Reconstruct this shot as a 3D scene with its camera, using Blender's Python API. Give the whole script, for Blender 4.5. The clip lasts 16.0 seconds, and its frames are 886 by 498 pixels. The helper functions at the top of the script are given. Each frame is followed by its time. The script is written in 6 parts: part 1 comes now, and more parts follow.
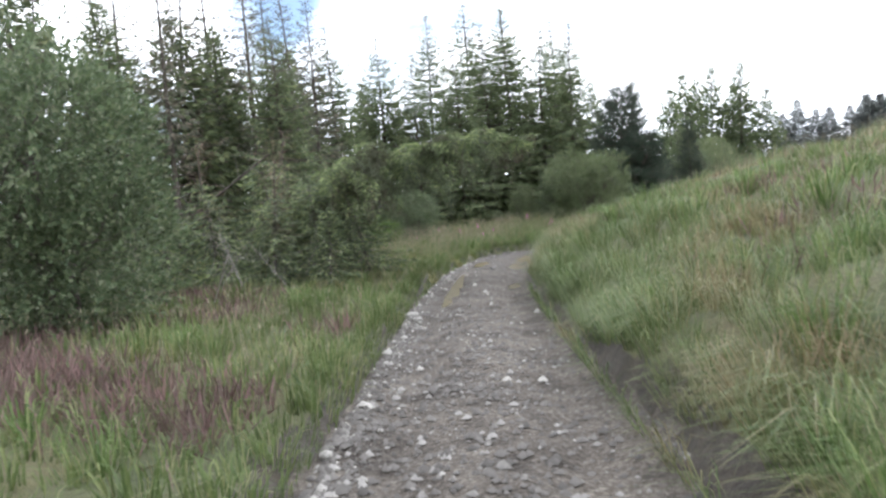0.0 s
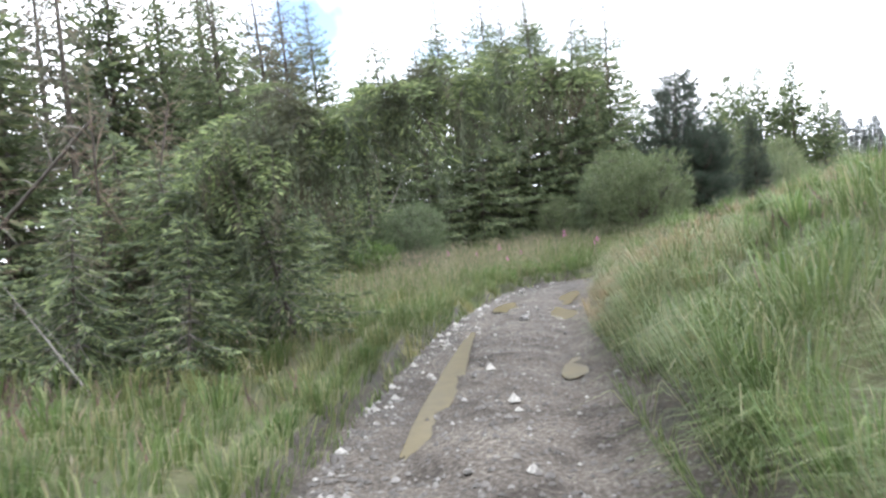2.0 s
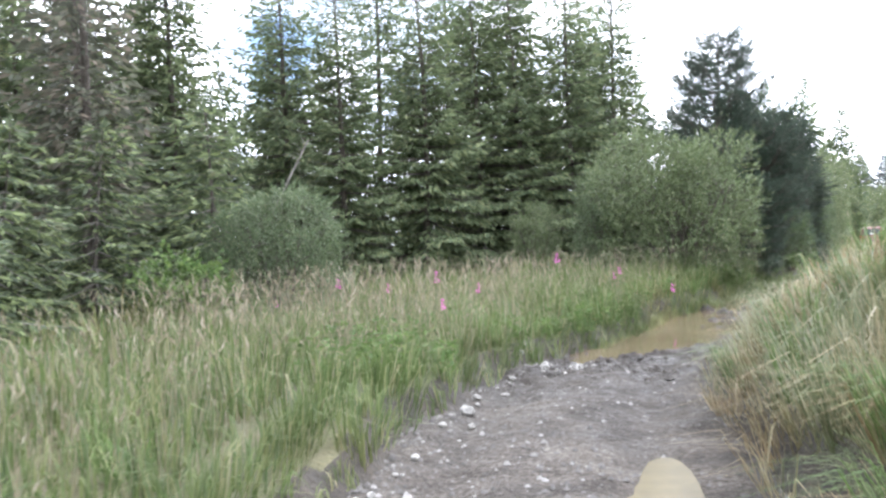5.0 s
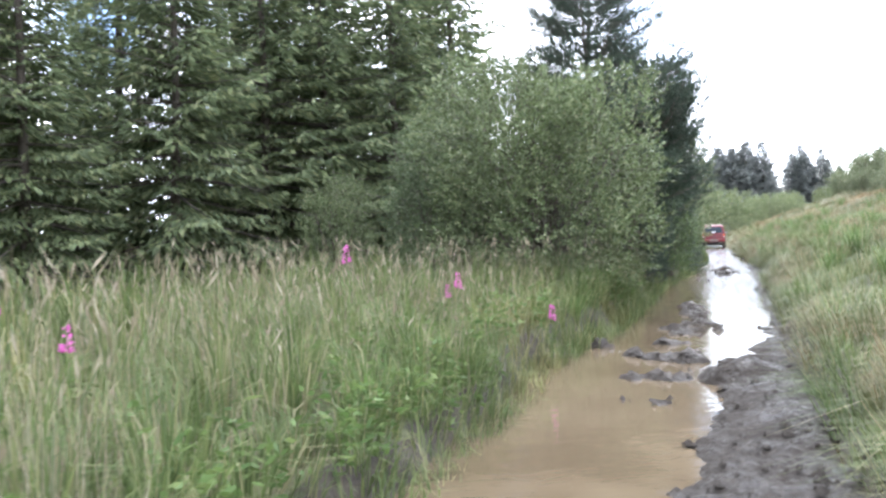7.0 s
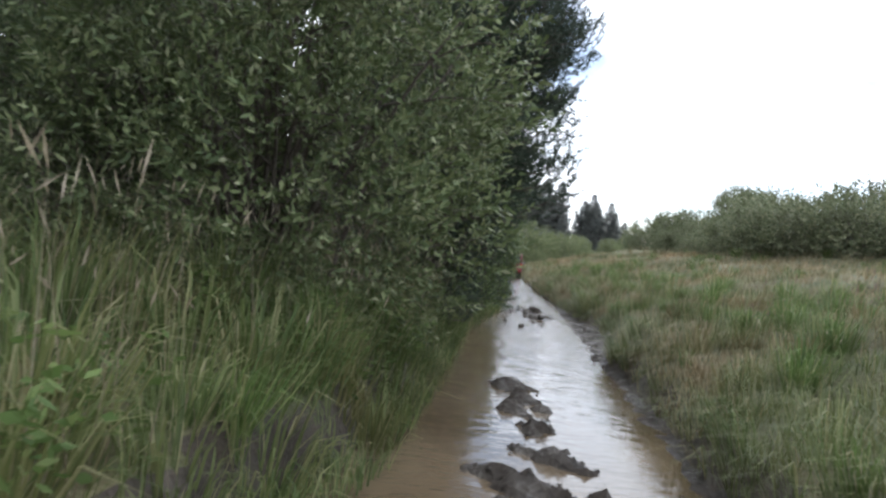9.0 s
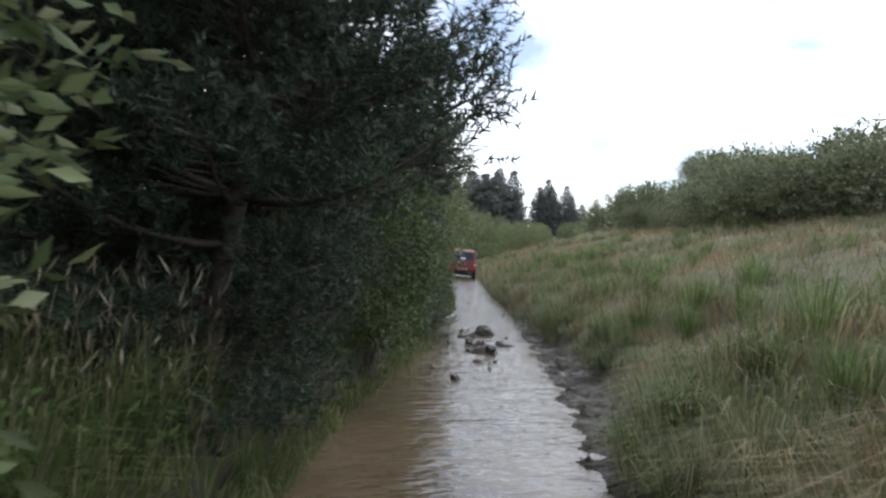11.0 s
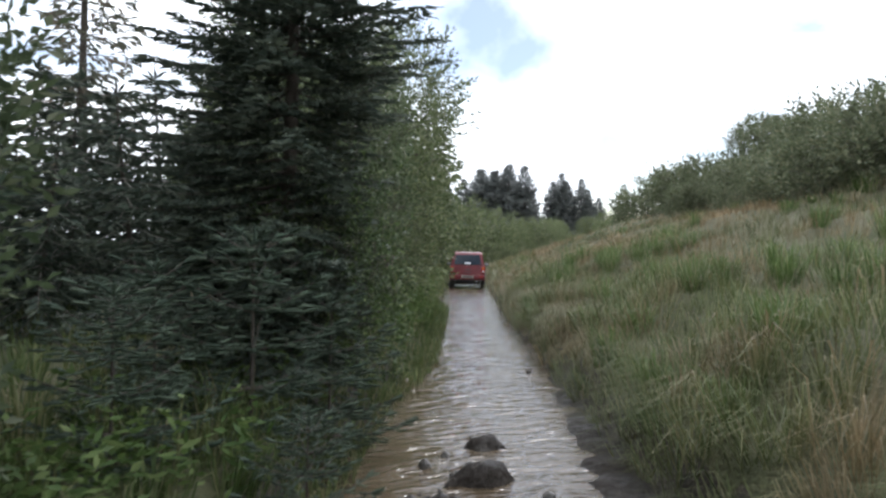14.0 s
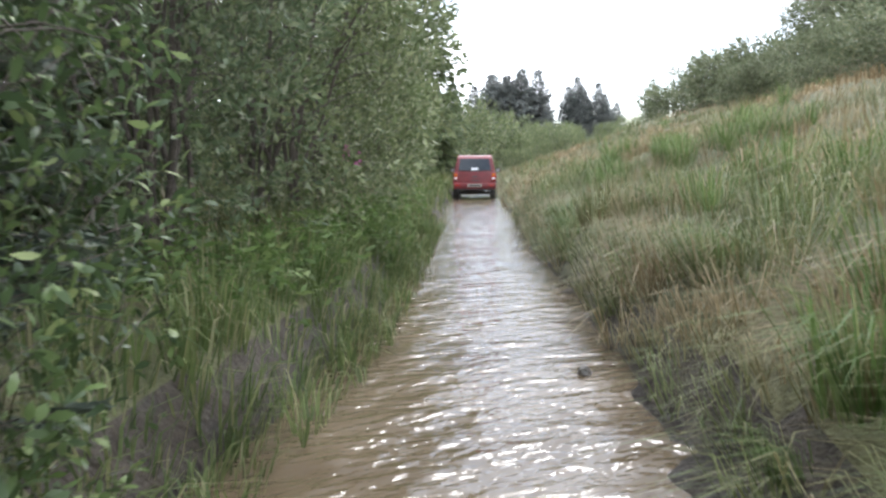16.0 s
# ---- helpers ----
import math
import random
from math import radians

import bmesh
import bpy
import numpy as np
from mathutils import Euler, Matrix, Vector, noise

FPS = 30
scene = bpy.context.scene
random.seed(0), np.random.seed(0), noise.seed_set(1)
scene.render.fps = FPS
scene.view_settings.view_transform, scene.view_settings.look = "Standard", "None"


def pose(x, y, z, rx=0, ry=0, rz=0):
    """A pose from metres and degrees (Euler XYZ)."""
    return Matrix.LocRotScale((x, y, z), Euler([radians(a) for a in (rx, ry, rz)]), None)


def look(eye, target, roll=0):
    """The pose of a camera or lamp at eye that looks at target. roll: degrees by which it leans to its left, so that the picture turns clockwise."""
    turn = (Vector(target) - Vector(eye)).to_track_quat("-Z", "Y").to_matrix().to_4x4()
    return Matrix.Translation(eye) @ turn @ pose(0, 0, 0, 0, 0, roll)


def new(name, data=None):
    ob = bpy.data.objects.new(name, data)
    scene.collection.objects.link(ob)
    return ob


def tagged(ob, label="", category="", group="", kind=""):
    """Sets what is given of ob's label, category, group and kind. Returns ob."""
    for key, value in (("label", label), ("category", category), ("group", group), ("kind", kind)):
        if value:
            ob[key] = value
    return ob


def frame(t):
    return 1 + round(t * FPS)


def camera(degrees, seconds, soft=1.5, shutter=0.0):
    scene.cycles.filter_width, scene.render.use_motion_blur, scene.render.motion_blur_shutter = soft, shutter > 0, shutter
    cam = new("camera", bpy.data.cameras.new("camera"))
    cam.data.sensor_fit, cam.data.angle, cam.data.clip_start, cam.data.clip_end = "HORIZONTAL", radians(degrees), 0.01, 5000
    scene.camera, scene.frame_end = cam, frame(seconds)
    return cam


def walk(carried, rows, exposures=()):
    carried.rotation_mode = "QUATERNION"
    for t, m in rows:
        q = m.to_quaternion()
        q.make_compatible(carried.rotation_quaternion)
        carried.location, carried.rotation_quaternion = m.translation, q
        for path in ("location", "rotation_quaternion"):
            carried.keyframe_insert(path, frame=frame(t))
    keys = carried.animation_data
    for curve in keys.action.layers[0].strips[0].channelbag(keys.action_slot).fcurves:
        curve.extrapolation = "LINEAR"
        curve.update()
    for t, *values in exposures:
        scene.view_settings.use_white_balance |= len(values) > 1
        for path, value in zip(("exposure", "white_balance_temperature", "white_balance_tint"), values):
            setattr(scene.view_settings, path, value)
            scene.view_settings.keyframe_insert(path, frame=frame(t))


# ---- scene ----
cam = camera(59.2, 16.0, soft=2.6, shutter=0.15)
PATH = [
    (0, (1.782, 2.642, 1.253), (1.708, 4.636, 1.116), -4.6),
    (0.5, (1.758, 4.932, 1.173), (1.625, 6.923, 1.037), -2.7),
    (1, (1.834, 7.383, 0.996), (1.702, 9.376, 0.897), -2.6),
    (1.5, (1.885, 9.754, 0.953), (1.751, 11.749, 0.9), -3.5),
    (2, (1.965, 12.27, 0.78), (1.833, 14.264, 0.71), -5.7),
    (2.5, (2.002, 14.514, 0.723), (1.898, 16.51, 0.667), -4.5),
    (3, (2.119, 16.871, 0.737), (2.023, 18.869, 0.71), -1.2),
    (3.2, (2.074, 17.752, 0.674), (1.977, 19.749, 0.647), 0.3),
    (5.3, (2.703, 27.797, 0.172), (2.681, 29.797, 0.166), -3.4),
    (5.5, (2.821, 28.658, 0.147), (2.833, 30.658, 0.141), -3.1),
    (6, (3.236, 31.121, 0.089), (3.368, 33.116, 0.06), -3.4),
    (6.5, (3.717, 33.131, 0.06), (3.945, 35.117, 0.033), -3.1),
    (7, (4.228, 34.932, 0.022), (4.608, 36.895, -0.019), -1.8),
    (7.5, (4.929, 36.684, -0.047), (5.454, 38.613, -0.113), -1.7),
    (8, (5.789, 38.588, -0.171), (6.436, 40.478, -0.259), -1.4),
    (8.5, (6.609, 40.456, -0.258), (7.366, 42.305, -0.361), 3.5),
    (9, (7.404, 42.216, -0.189), (8.282, 44.013, -0.207), 10.8),
    (9.5, (8.233, 43.361, -0.184), (9.186, 45.119, -0.157), 7.1),
    (9.7, (8.569, 43.939, -0.162), (9.566, 45.673, -0.15), 8.0),
    (11.8, (13.202, 50.028, 0.097), (14.148, 51.79, 0.068), 0.8),
    (12, (13.632, 50.669, 0.01), (14.575, 52.432, -0.026), -0.2),
    (12.5, (14.416, 51.901, -0.015), (15.326, 53.681, -0.054), -2.4),
    (13, (15.185, 53.362, -0.044), (16.073, 55.154, -0.07), 0.2),
    (13.5, (15.944, 54.668, -0.075), (16.849, 56.451, -0.108), 1.4),
    (14, (16.8, 56.022, -0.013), (17.733, 57.791, -0.007), 1.2),
    (14.5, (17.59, 57.21, 0.012), (18.532, 58.974, 0.055), -0.1),
    (15, (18.381, 58.46, -0.096), (19.33, 60.221, -0.117), 0.1),
    (15.5, (19.178, 59.724, -0.23), (20.114, 61.482, -0.419), -0.7),
    (16, (19.953, 61.107, -0.367), (20.852, 62.881, -0.582), -0.1),
]
EXPOSURE = [(0, 0.6, 5980, 11), (0.5, 0.75, 5980, 11), (1.0, 0.84, 5980, 11), (1.5, 1.02, 5980, 11), (2.5, 1.15, 5950, 11), (3, 1.32, 5950, 11), (5.5, 1.47, 5780, 13), (6.5, 1.5, 5780, 13), (7, 1.48, 5780, 13), (8, 1.0, 5830, 13), (8.5, 0.65, 5980, 11), (9, 0.2, 5980, 11), (9.7, -0.1, 5980, 11), (11.8, -0.1, 5980, 11), (12.5, 0.0, 5980, 11), (13.5, -0.05, 5980, 11), (14.5, -0.05, 5980, 11), (15, 0.0, 5980, 11), (15.5, 0.3, 5980, 11), (16, 0.88, 5980, 11)]
walk(cam, [(t, look(eye, target, roll)) for t, eye, target, roll in PATH], EXPOSURE)

# ---- light ----
SUN_ELEVATION, SUN_HEADING = 48, 42          # degrees; heading clockwise from +y

world = bpy.data.worlds.new("sky")
scene.world = world
world.use_nodes = True
wn, wl = world.node_tree.nodes, world.node_tree.links
wn.clear()
w_out = wn.new("ShaderNodeOutputWorld")
w_sky = wn.new("ShaderNodeTexSky")
w_sky.sky_type, w_sky.sun_disc = "NISHITA", False
w_sky.sun_elevation, w_sky.sun_rotation = radians(SUN_ELEVATION), radians(SUN_HEADING)
w_blue = wn.new("ShaderNodeBackground")
w_blue.inputs["Strength"].default_value = 0.13
wl.new(w_sky.outputs["Color"], w_blue.inputs["Color"])
w_cloud = wn.new("ShaderNodeBackground")
w_cloud.inputs["Strength"].default_value = 2.2
w_coord = wn.new("ShaderNodeTexCoord")
w_map = wn.new("ShaderNodeMapping")
w_map.inputs["Scale"].default_value = (1.0, 1.0, 2.4)
w_map.inputs["Location"].default_value = (0.35, 0.1, 0.0)
wl.new(w_coord.outputs["Generated"], w_map.inputs["Vector"])
w_noise = wn.new("ShaderNodeTexNoise")
w_noise.inputs["Scale"].default_value, w_noise.inputs["Detail"].default_value = 2.6, 6
wl.new(w_map.outputs["Vector"], w_noise.inputs["Vector"])
w_ramp = wn.new("ShaderNodeValToRGB")
w_ramp.color_ramp.elements[0].position, w_ramp.color_ramp.elements[1].position = 0.35, 0.47
wl.new(w_noise.outputs["Fac"], w_ramp.inputs["Fac"])
w_soft = wn.new("ShaderNodeTexNoise")
w_soft.inputs["Scale"].default_value, w_soft.inputs["Detail"].default_value = 1.7, 3
wl.new(w_map.outputs["Vector"], w_soft.inputs["Vector"])
w_tone = wn.new("ShaderNodeValToRGB")
w_tone.color_ramp.elements[0].color, w_tone.color_ramp.elements[1].color = (0.78, 0.82, 0.88, 1), (1.0, 1.0, 1.0, 1)
w_tone.color_ramp.elements[0].position, w_tone.color_ramp.elements[1].position = 0.3, 0.55
wl.new(w_soft.outputs["Fac"], w_tone.inputs["Fac"])
wl.new(w_tone.outputs["Color"], w_cloud.inputs["Color"])
w_mix = wn.new("ShaderNodeMixShader")
cover = w_ramp.outputs["Color"]
w_rag = wn.new("ShaderNodeTexNoise")           # ragged edges for the gaps in the cloud
w_rag.inputs["Scale"].default_value, w_rag.inputs["Detail"].default_value = 9.0, 4
wl.new(w_coord.outputs["Generated"], w_rag.inputs["Vector"])
for way_, stretch_, reach_ in (((0.485, 0.834, 0.263), (1.0, 1.0, 1.2), 0.085), ((0.596, 0.792, 0.134), (0.75, 0.75, 1.9), 0.06), ((-0.197, 0.949, 0.247), (1.1, 1.0, 0.8), 0.06)):
    g_off, g_stretch, g_len, g_add, g_edge, g_mul = (wn.new(k) for k in ("ShaderNodeVectorMath", "ShaderNodeVectorMath", "ShaderNodeVectorMath", "ShaderNodeMath", "ShaderNodeMapRange", "ShaderNodeMath"))
    g_off.operation, g_stretch.operation, g_len.operation, g_add.operation, g_mul.operation = "SUBTRACT", "MULTIPLY", "LENGTH", "MULTIPLY_ADD", "MULTIPLY"
    g_off.inputs[1].default_value, g_stretch.inputs[1].default_value = way_, stretch_
    wl.new(w_coord.outputs["Generated"], g_off.inputs[0])
    wl.new(g_off.outputs[0], g_stretch.inputs[0])
    wl.new(g_stretch.outputs[0], g_len.inputs[0])
    wl.new(w_rag.outputs["Fac"], g_add.inputs[0])
    g_add.inputs[1].default_value = 0.22
    wl.new(g_len.outputs["Value"], g_add.inputs[2])
    g_edge.inputs["From Min"].default_value, g_edge.inputs["From Max"].default_value = reach_ + 0.07, reach_ + 0.14
    wl.new(g_add.outputs[0], g_edge.inputs["Value"])
    wl.new(cover, g_mul.inputs[0])
    wl.new(g_edge.outputs[0], g_mul.inputs[1])
    cover = g_mul.outputs[0]
wl.new(cover, w_mix.inputs[0])
wl.new(w_blue.outputs[0], w_mix.inputs[1])
wl.new(w_cloud.outputs[0], w_mix.inputs[2])
wl.new(w_mix.outputs[0], w_out.inputs["Surface"])

sun = new("sun", bpy.data.lights.new("sun", "SUN"))
sun.data.energy, sun.data.angle, sun.data.color = 1.4, radians(14), (1.0, 0.95, 0.88)
sun_way = Vector((math.sin(radians(SUN_HEADING)) * math.cos(radians(SUN_ELEVATION)),
                  math.cos(radians(SUN_HEADING)) * math.cos(radians(SUN_ELEVATION)), math.sin(radians(SUN_ELEVATION))))
sun.matrix_world = look(sun_way * 200, (0, 0, 0))


# ---- materials ----
def material(name):
    m = bpy.data.materials.new(name)
    m.use_nodes = True
    nt = m.node_tree
    return m, nt, nt.nodes["Principled BSDF"], nt.nodes["Material Output"]


def ramp_node(nt, stops):
    r = nt.nodes.new("ShaderNodeValToRGB")
    while len(r.color_ramp.elements) < len(stops):
        r.color_ramp.elements.new(0.5)
    for e, (p, c) in zip(r.color_ramp.elements, stops):
        e.position, e.color = p, (*c, 1)
    return r


def noise_node(nt, scale, detail=4, rough=0.55, coord=None):
    n = nt.nodes.new("ShaderNodeTexNoise")
    n.inputs["Scale"].default_value, n.inputs["Detail"].default_value, n.inputs["Roughness"].default_value = scale, detail, rough
    if coord is None:
        coord = nt.nodes.new("ShaderNodeNewGeometry").outputs["Position"]
    nt.links.new(coord, n.inputs["Vector"])
    return n.outputs["Fac"]


def mixed(nt, fac, a, b, mode="MIX"):
    m = nt.nodes.new("ShaderNodeMix")
    m.data_type, m.blend_type = "RGBA", mode
    for sock, v in ((m.inputs[0], fac), (m.inputs[6], a), (m.inputs[7], b)):
        if hasattr(v, "is_output"):
            nt.links.new(v, sock)
        elif isinstance(v, (int, float)):
            sock.default_value = v
        else:
            sock.default_value = (*v, 1)
    return m.outputs[2]


def foliage(name, stops, patch=None, patch_scale=0.25, patch_range=(0.45, 0.6), glow=0.35, rough=0.55):
    """Leaves, blades or needles: a colour of its own for each, drifting over the place, with light passing through."""
    m, nt, p, out = material(name)
    stops = [(q, (c[0] * 1.05, c[1] * 0.99, c[2] * 1.17)) for q, c in stops]
    geo = nt.nodes.new("ShaderNodeNewGeometry")
    r = ramp_node(nt, stops)
    nt.links.new(geo.outputs["Random Per Island"], r.inputs["Fac"])
    col = r.outputs["Color"]
    if patch:
        pr = ramp_node(nt, [(patch_range[0], (0, 0, 0)), (patch_range[1], (1, 1, 1))])
        nt.links.new(noise_node(nt, patch_scale, 3), pr.inputs["Fac"])
        r2 = ramp_node(nt, patch)
        nt.links.new(geo.outputs["Random Per Island"], r2.inputs["Fac"])
        col = mixed(nt, pr.outputs["Color"], col, r2.outputs["Color"])
    small = ramp_node(nt, [(0.3, (0.72, 0.72, 0.72)), (0.7, (1.2, 1.2, 1.2))])
    nt.links.new(noise_node(nt, 1.3, 2), small.inputs["Fac"])
    col = mixed(nt, 1.0, col, small.outputs["Color"], "MULTIPLY")
    nt.links.new(col, p.inputs["Base Color"])
    p.inputs["Roughness"].default_value = rough
    p.inputs["Specular IOR Level"].default_value = 0.2
    t = nt.nodes.new("ShaderNodeBsdfTranslucent")
    nt.links.new(col, t.inputs["Color"])
    mx = nt.nodes.new("ShaderNodeMixShader")
    mx.inputs[0].default_value = glow
    nt.links.new(p.outputs[0], mx.inputs[1])
    nt.links.new(t.outputs[0], mx.inputs[2])
    nt.links.new(mx.outputs[0], out.inputs["Surface"])
    return m


def rough_surface(name, stops, scale, rough=(0.8, 0.95), bump=0.5, fine=40, bump_size=0.02):
    m, nt, p, out = material(name)
    r = ramp_node(nt, stops)
    nt.links.new(noise_node(nt, scale, 6, 0.65), r.inputs["Fac"])
    grain = ramp_node(nt, [(0.3, (0.65, 0.65, 0.65)), (0.7, (1.25, 1.25, 1.25))])
    f = noise_node(nt, fine, 4, 0.6)
    nt.links.new(f, grain.inputs["Fac"])
    nt.links.new(mixed(nt, 1.0, r.outputs["Color"], grain.outputs["Color"], "MULTIPLY"), p.inputs["Base Color"])
    rr = ramp_node(nt, [(0.35, (rough[0],) * 3), (0.65, (rough[1],) * 3)])
    nt.links.new(noise_node(nt, scale * 1.7, 3), rr.inputs["Fac"])
    nt.links.new(rr.outputs["Color"], p.inputs["Roughness"])
    b = nt.nodes.new("ShaderNodeBump")
    b.inputs["Strength"].default_value, b.inputs["Distance"].default_value = bump, bump_size
    nt.links.new(f, b.inputs["Height"])
    nt.links.new(b.outputs[0], p.inputs["Normal"])
    return m


def plain(name, colour, rough=0.5, metal=0.0, coat=0.0):
    m, nt, p, out = material(name)
    v = ramp_node(nt, [(0.3, tuple(c * 0.75 for c in colour)), (0.7, tuple(min(c * 1.15, 1) for c in colour))])
    nt.links.new(noise_node(nt, 6, 4), v.inputs["Fac"])
    nt.links.new(v.outputs["Color"], p.inputs["Base Color"])
    p.inputs["Roughness"].default_value, p.inputs["Metallic"].default_value, p.inputs["Coat Weight"].default_value = rough, metal, coat
    return m


M_EARTH = rough_surface("earth_bank", [(0.3, (0.022, 0.017, 0.012)), (0.7, (0.058, 0.045, 0.030))], 3, rough=(0.75, 0.95), bump=0.9, fine=24, bump_size=0.05)
# the turf under the grass, the stony track and its wet mud
M_TURF = rough_surface("turf", [(0.3, (0.05, 0.06, 0.022)), (0.5, (0.085, 0.085, 0.035)), (0.7, (0.12, 0.10, 0.05))], 0.7, bump=0.8, fine=18, bump_size=0.06)
M_BARK = rough_surface("bark", [(0.3, (0.05, 0.04, 0.032)), (0.7, (0.13, 0.11, 0.09))], 5, bump=0.9, fine=60)
M_DEADWOOD = rough_surface("dead_wood", [(0.3, (0.16, 0.14, 0.12)), (0.7, (0.30, 0.28, 0.25))], 5, bump=0.7, fine=60)
M_DEADTWIG = rough_surface("dead_twigs", [(0.3, (0.12, 0.085, 0.06)), (0.7, (0.23, 0.17, 0.12))], 5, bump=0.5, fine=60)
M_STONE = rough_surface("stone", [(0.3, (0.17, 0.16, 0.145)), (0.7, (0.38, 0.36, 0.32))], 4, rough=(0.6, 0.85), bump=0.6, fine=35)
M_WETSTONE = rough_surface("wet_stone", [(0.3, (0.05, 0.045, 0.04)), (0.7, (0.13, 0.12, 0.105))], 4, rough=(0.2, 0.55), bump=0.6, fine=35)


def track_material():
    """Grey gravel that turns to dark wet mud further along."""
    m, nt, p, out = material("stony_track")
    geo = nt.nodes.new("ShaderNodeNewGeometry")
    sep = nt.nodes.new("ShaderNodeSeparateXYZ")
    nt.links.new(geo.outputs["Position"], sep.inputs[0])
    wet = nt.nodes.new("ShaderNodeMapRange")
    wet.inputs["From Min"].default_value, wet.inputs["From Max"].default_value = 30, 43
    wet.inputs["To Max"].default_value = 1.75
    nt.links.new(sep.outputs["Y"], wet.inputs["Value"])
    n = noise_node(nt, 1.1, 5, 0.65)
    add = nt.nodes.new("ShaderNodeMath")
    add.operation = "MULTIPLY_ADD"
    add.inputs[1].default_value, add.inputs[2].default_value = 1.4, -0.7
    nt.links.new(n, add.inputs[0])
    tot = nt.nodes.new("ShaderNodeMath")
    tot.use_clamp = True
    nt.links.new(add.outputs[0], tot.inputs[0])
    nt.links.new(wet.outputs[0], tot.inputs[1])
    fine = noise_node(nt, 26, 5, 0.7)
    dry = ramp_node(nt, [(0.28, (0.034, 0.027, 0.021)), (0.5, (0.092, 0.078, 0.064)), (0.72, (0.215, 0.194, 0.168))])
    nt.links.new(fine, dry.inputs["Fac"])
    mud = ramp_node(nt, [(0.3, (0.016, 0.0126, 0.0096)), (0.55, (0.032, 0.0255, 0.0196)), (0.75, (0.060, 0.049, 0.038))])
    nt.links.new(fine, mud.inputs["Fac"])
    worn = ramp_node(nt, [(0.36, (0.46, 0.44, 0.42)), (0.5, (0.9, 0.89, 0.88)), (0.66, (1.32, 1.32, 1.3))])
    nt.links.new(noise_node(nt, 1.7, 5, 0.6), worn.inputs["Fac"])
    stony = mixed(nt, 1.0, dry.outputs["Color"], worn.outputs["Color"], "MULTIPLY")
    nt.links.new(mixed(nt, tot.outputs[0], stony, mud.outputs["Color"]), p.inputs["Base Color"])
    rr = ramp_node(nt, [(0.36, (0.34,) * 3), (0.60, (0.85,) * 3)])
    nt.links.new(noise_node(nt, 3.5, 4, 0.6), rr.inputs["Fac"])
    nt.links.new(mixed(nt, tot.outputs[0], (0.85, 0.85, 0.85), rr.outputs["Color"]), p.inputs["Roughness"])
    v = nt.nodes.new("ShaderNodeTexVoronoi")
    v.inputs["Scale"].default_value = 14
    nt.links.new(geo.outputs["Position"], v.inputs["Vector"])
    b = nt.nodes.new("ShaderNodeBump")
    b.inputs["Strength"].default_value, b.inputs["Distance"].default_value = 0.8, 0.03
    nt.links.new(v.outputs["Distance"], b.inputs["Height"])
    b2 = nt.nodes.new("ShaderNodeBump")
    b2.inputs["Strength"].default_value, b2.inputs["Distance"].default_value = 0.9, 0.035
    p.inputs["Specular IOR Level"].default_value = 0.24
    nt.links.new(fine, b2.inputs["Height"])
    nt.links.new(b.outputs[0], b2.inputs["Normal"])
    nt.links.new(b2.outputs[0], p.inputs["Normal"])
    return m


def water_material():
    m, nt, p, out = material("muddy_water")
    r = ramp_node(nt, [(0.35, (0.082, 0.061, 0.038)), (0.65, (0.12, 0.092, 0.059))])
    nt.links.new(noise_node(nt, 0.8, 3), r.inputs["Fac"])
    nt.links.new(r.outputs["Color"], p.inputs["Base Color"])
    p.inputs["Roughness"].default_value, p.inputs["IOR"].default_value = 0.045, 1.33
    geo = nt.nodes.new("ShaderNodeNewGeometry")
    sep = nt.nodes.new("ShaderNodeSeparateXYZ")
    nt.links.new(geo.outputs["Position"], sep.inputs[0])
    rip = nt.nodes.new("ShaderNodeMapRange")       # calmer where the ford begins
    rip.inputs["From Min"].default_value, rip.inputs["From Max"].default_value = 47, 62
    rip.inputs["To Min"].default_value, rip.inputs["To Max"].default_value = 0.12, 1.0
    nt.links.new(sep.outputs["Y"], rip.inputs["Value"])
    mp = nt.nodes.new("ShaderNodeMapping")
    mp.inputs["Rotation"].default_value, mp.inputs["Scale"].default_value = (0, 0, radians(28)), (1.0, 2.2, 1.0)
    nt.links.new(geo.outputs["Position"], mp.inputs["Vector"])
    b = nt.nodes.new("ShaderNodeBump")
    b.inputs["Distance"].default_value = 0.05
    nt.links.new(rip.outputs[0], b.inputs["Strength"])
    nt.links.new(noise_node(nt, 3.4, 3, 0.5, mp.outputs["Vector"]), b.inputs["Height"])
    nt.links.new(b.outputs[0], p.inputs["Normal"])
    return m


M_TRACK, M_WATER = track_material(), water_material()
M_PUDDLE = plain("puddle_water", (0.105, 0.084, 0.042), 0.3)
M_PUDDLE.node_tree.nodes["Principled BSDF"].inputs["Specular IOR Level"].default_value = 0.10
M_GRASS = foliage("grass_green", [(0.0, (0.060, 0.095, 0.028)), (0.45, (0.106, 0.152, 0.045)), (0.8, (0.158, 0.195, 0.066)), (1.0, (0.27, 0.265, 0.13))],
                  [(0.0, (0.13, 0.125, 0.05)), (0.5, (0.23, 0.21, 0.09)), (1.0, (0.36, 0.31, 0.17))], 0.33, (0.56, 0.72), glow=0.42)
M_HILLGRASS = foliage("grass_hill", [(0.0, (0.068, 0.098, 0.032)), (0.5, (0.128, 0.162, 0.052)), (0.85, (0.185, 0.212, 0.078)), (1.0, (0.28, 0.265, 0.135))],
                      [(0.0, (0.12, 0.10, 0.05)), (0.5, (0.21, 0.165, 0.09)), (1.0, (0.32, 0.25, 0.15))], 0.55, (0.5, 0.6), glow=0.38)
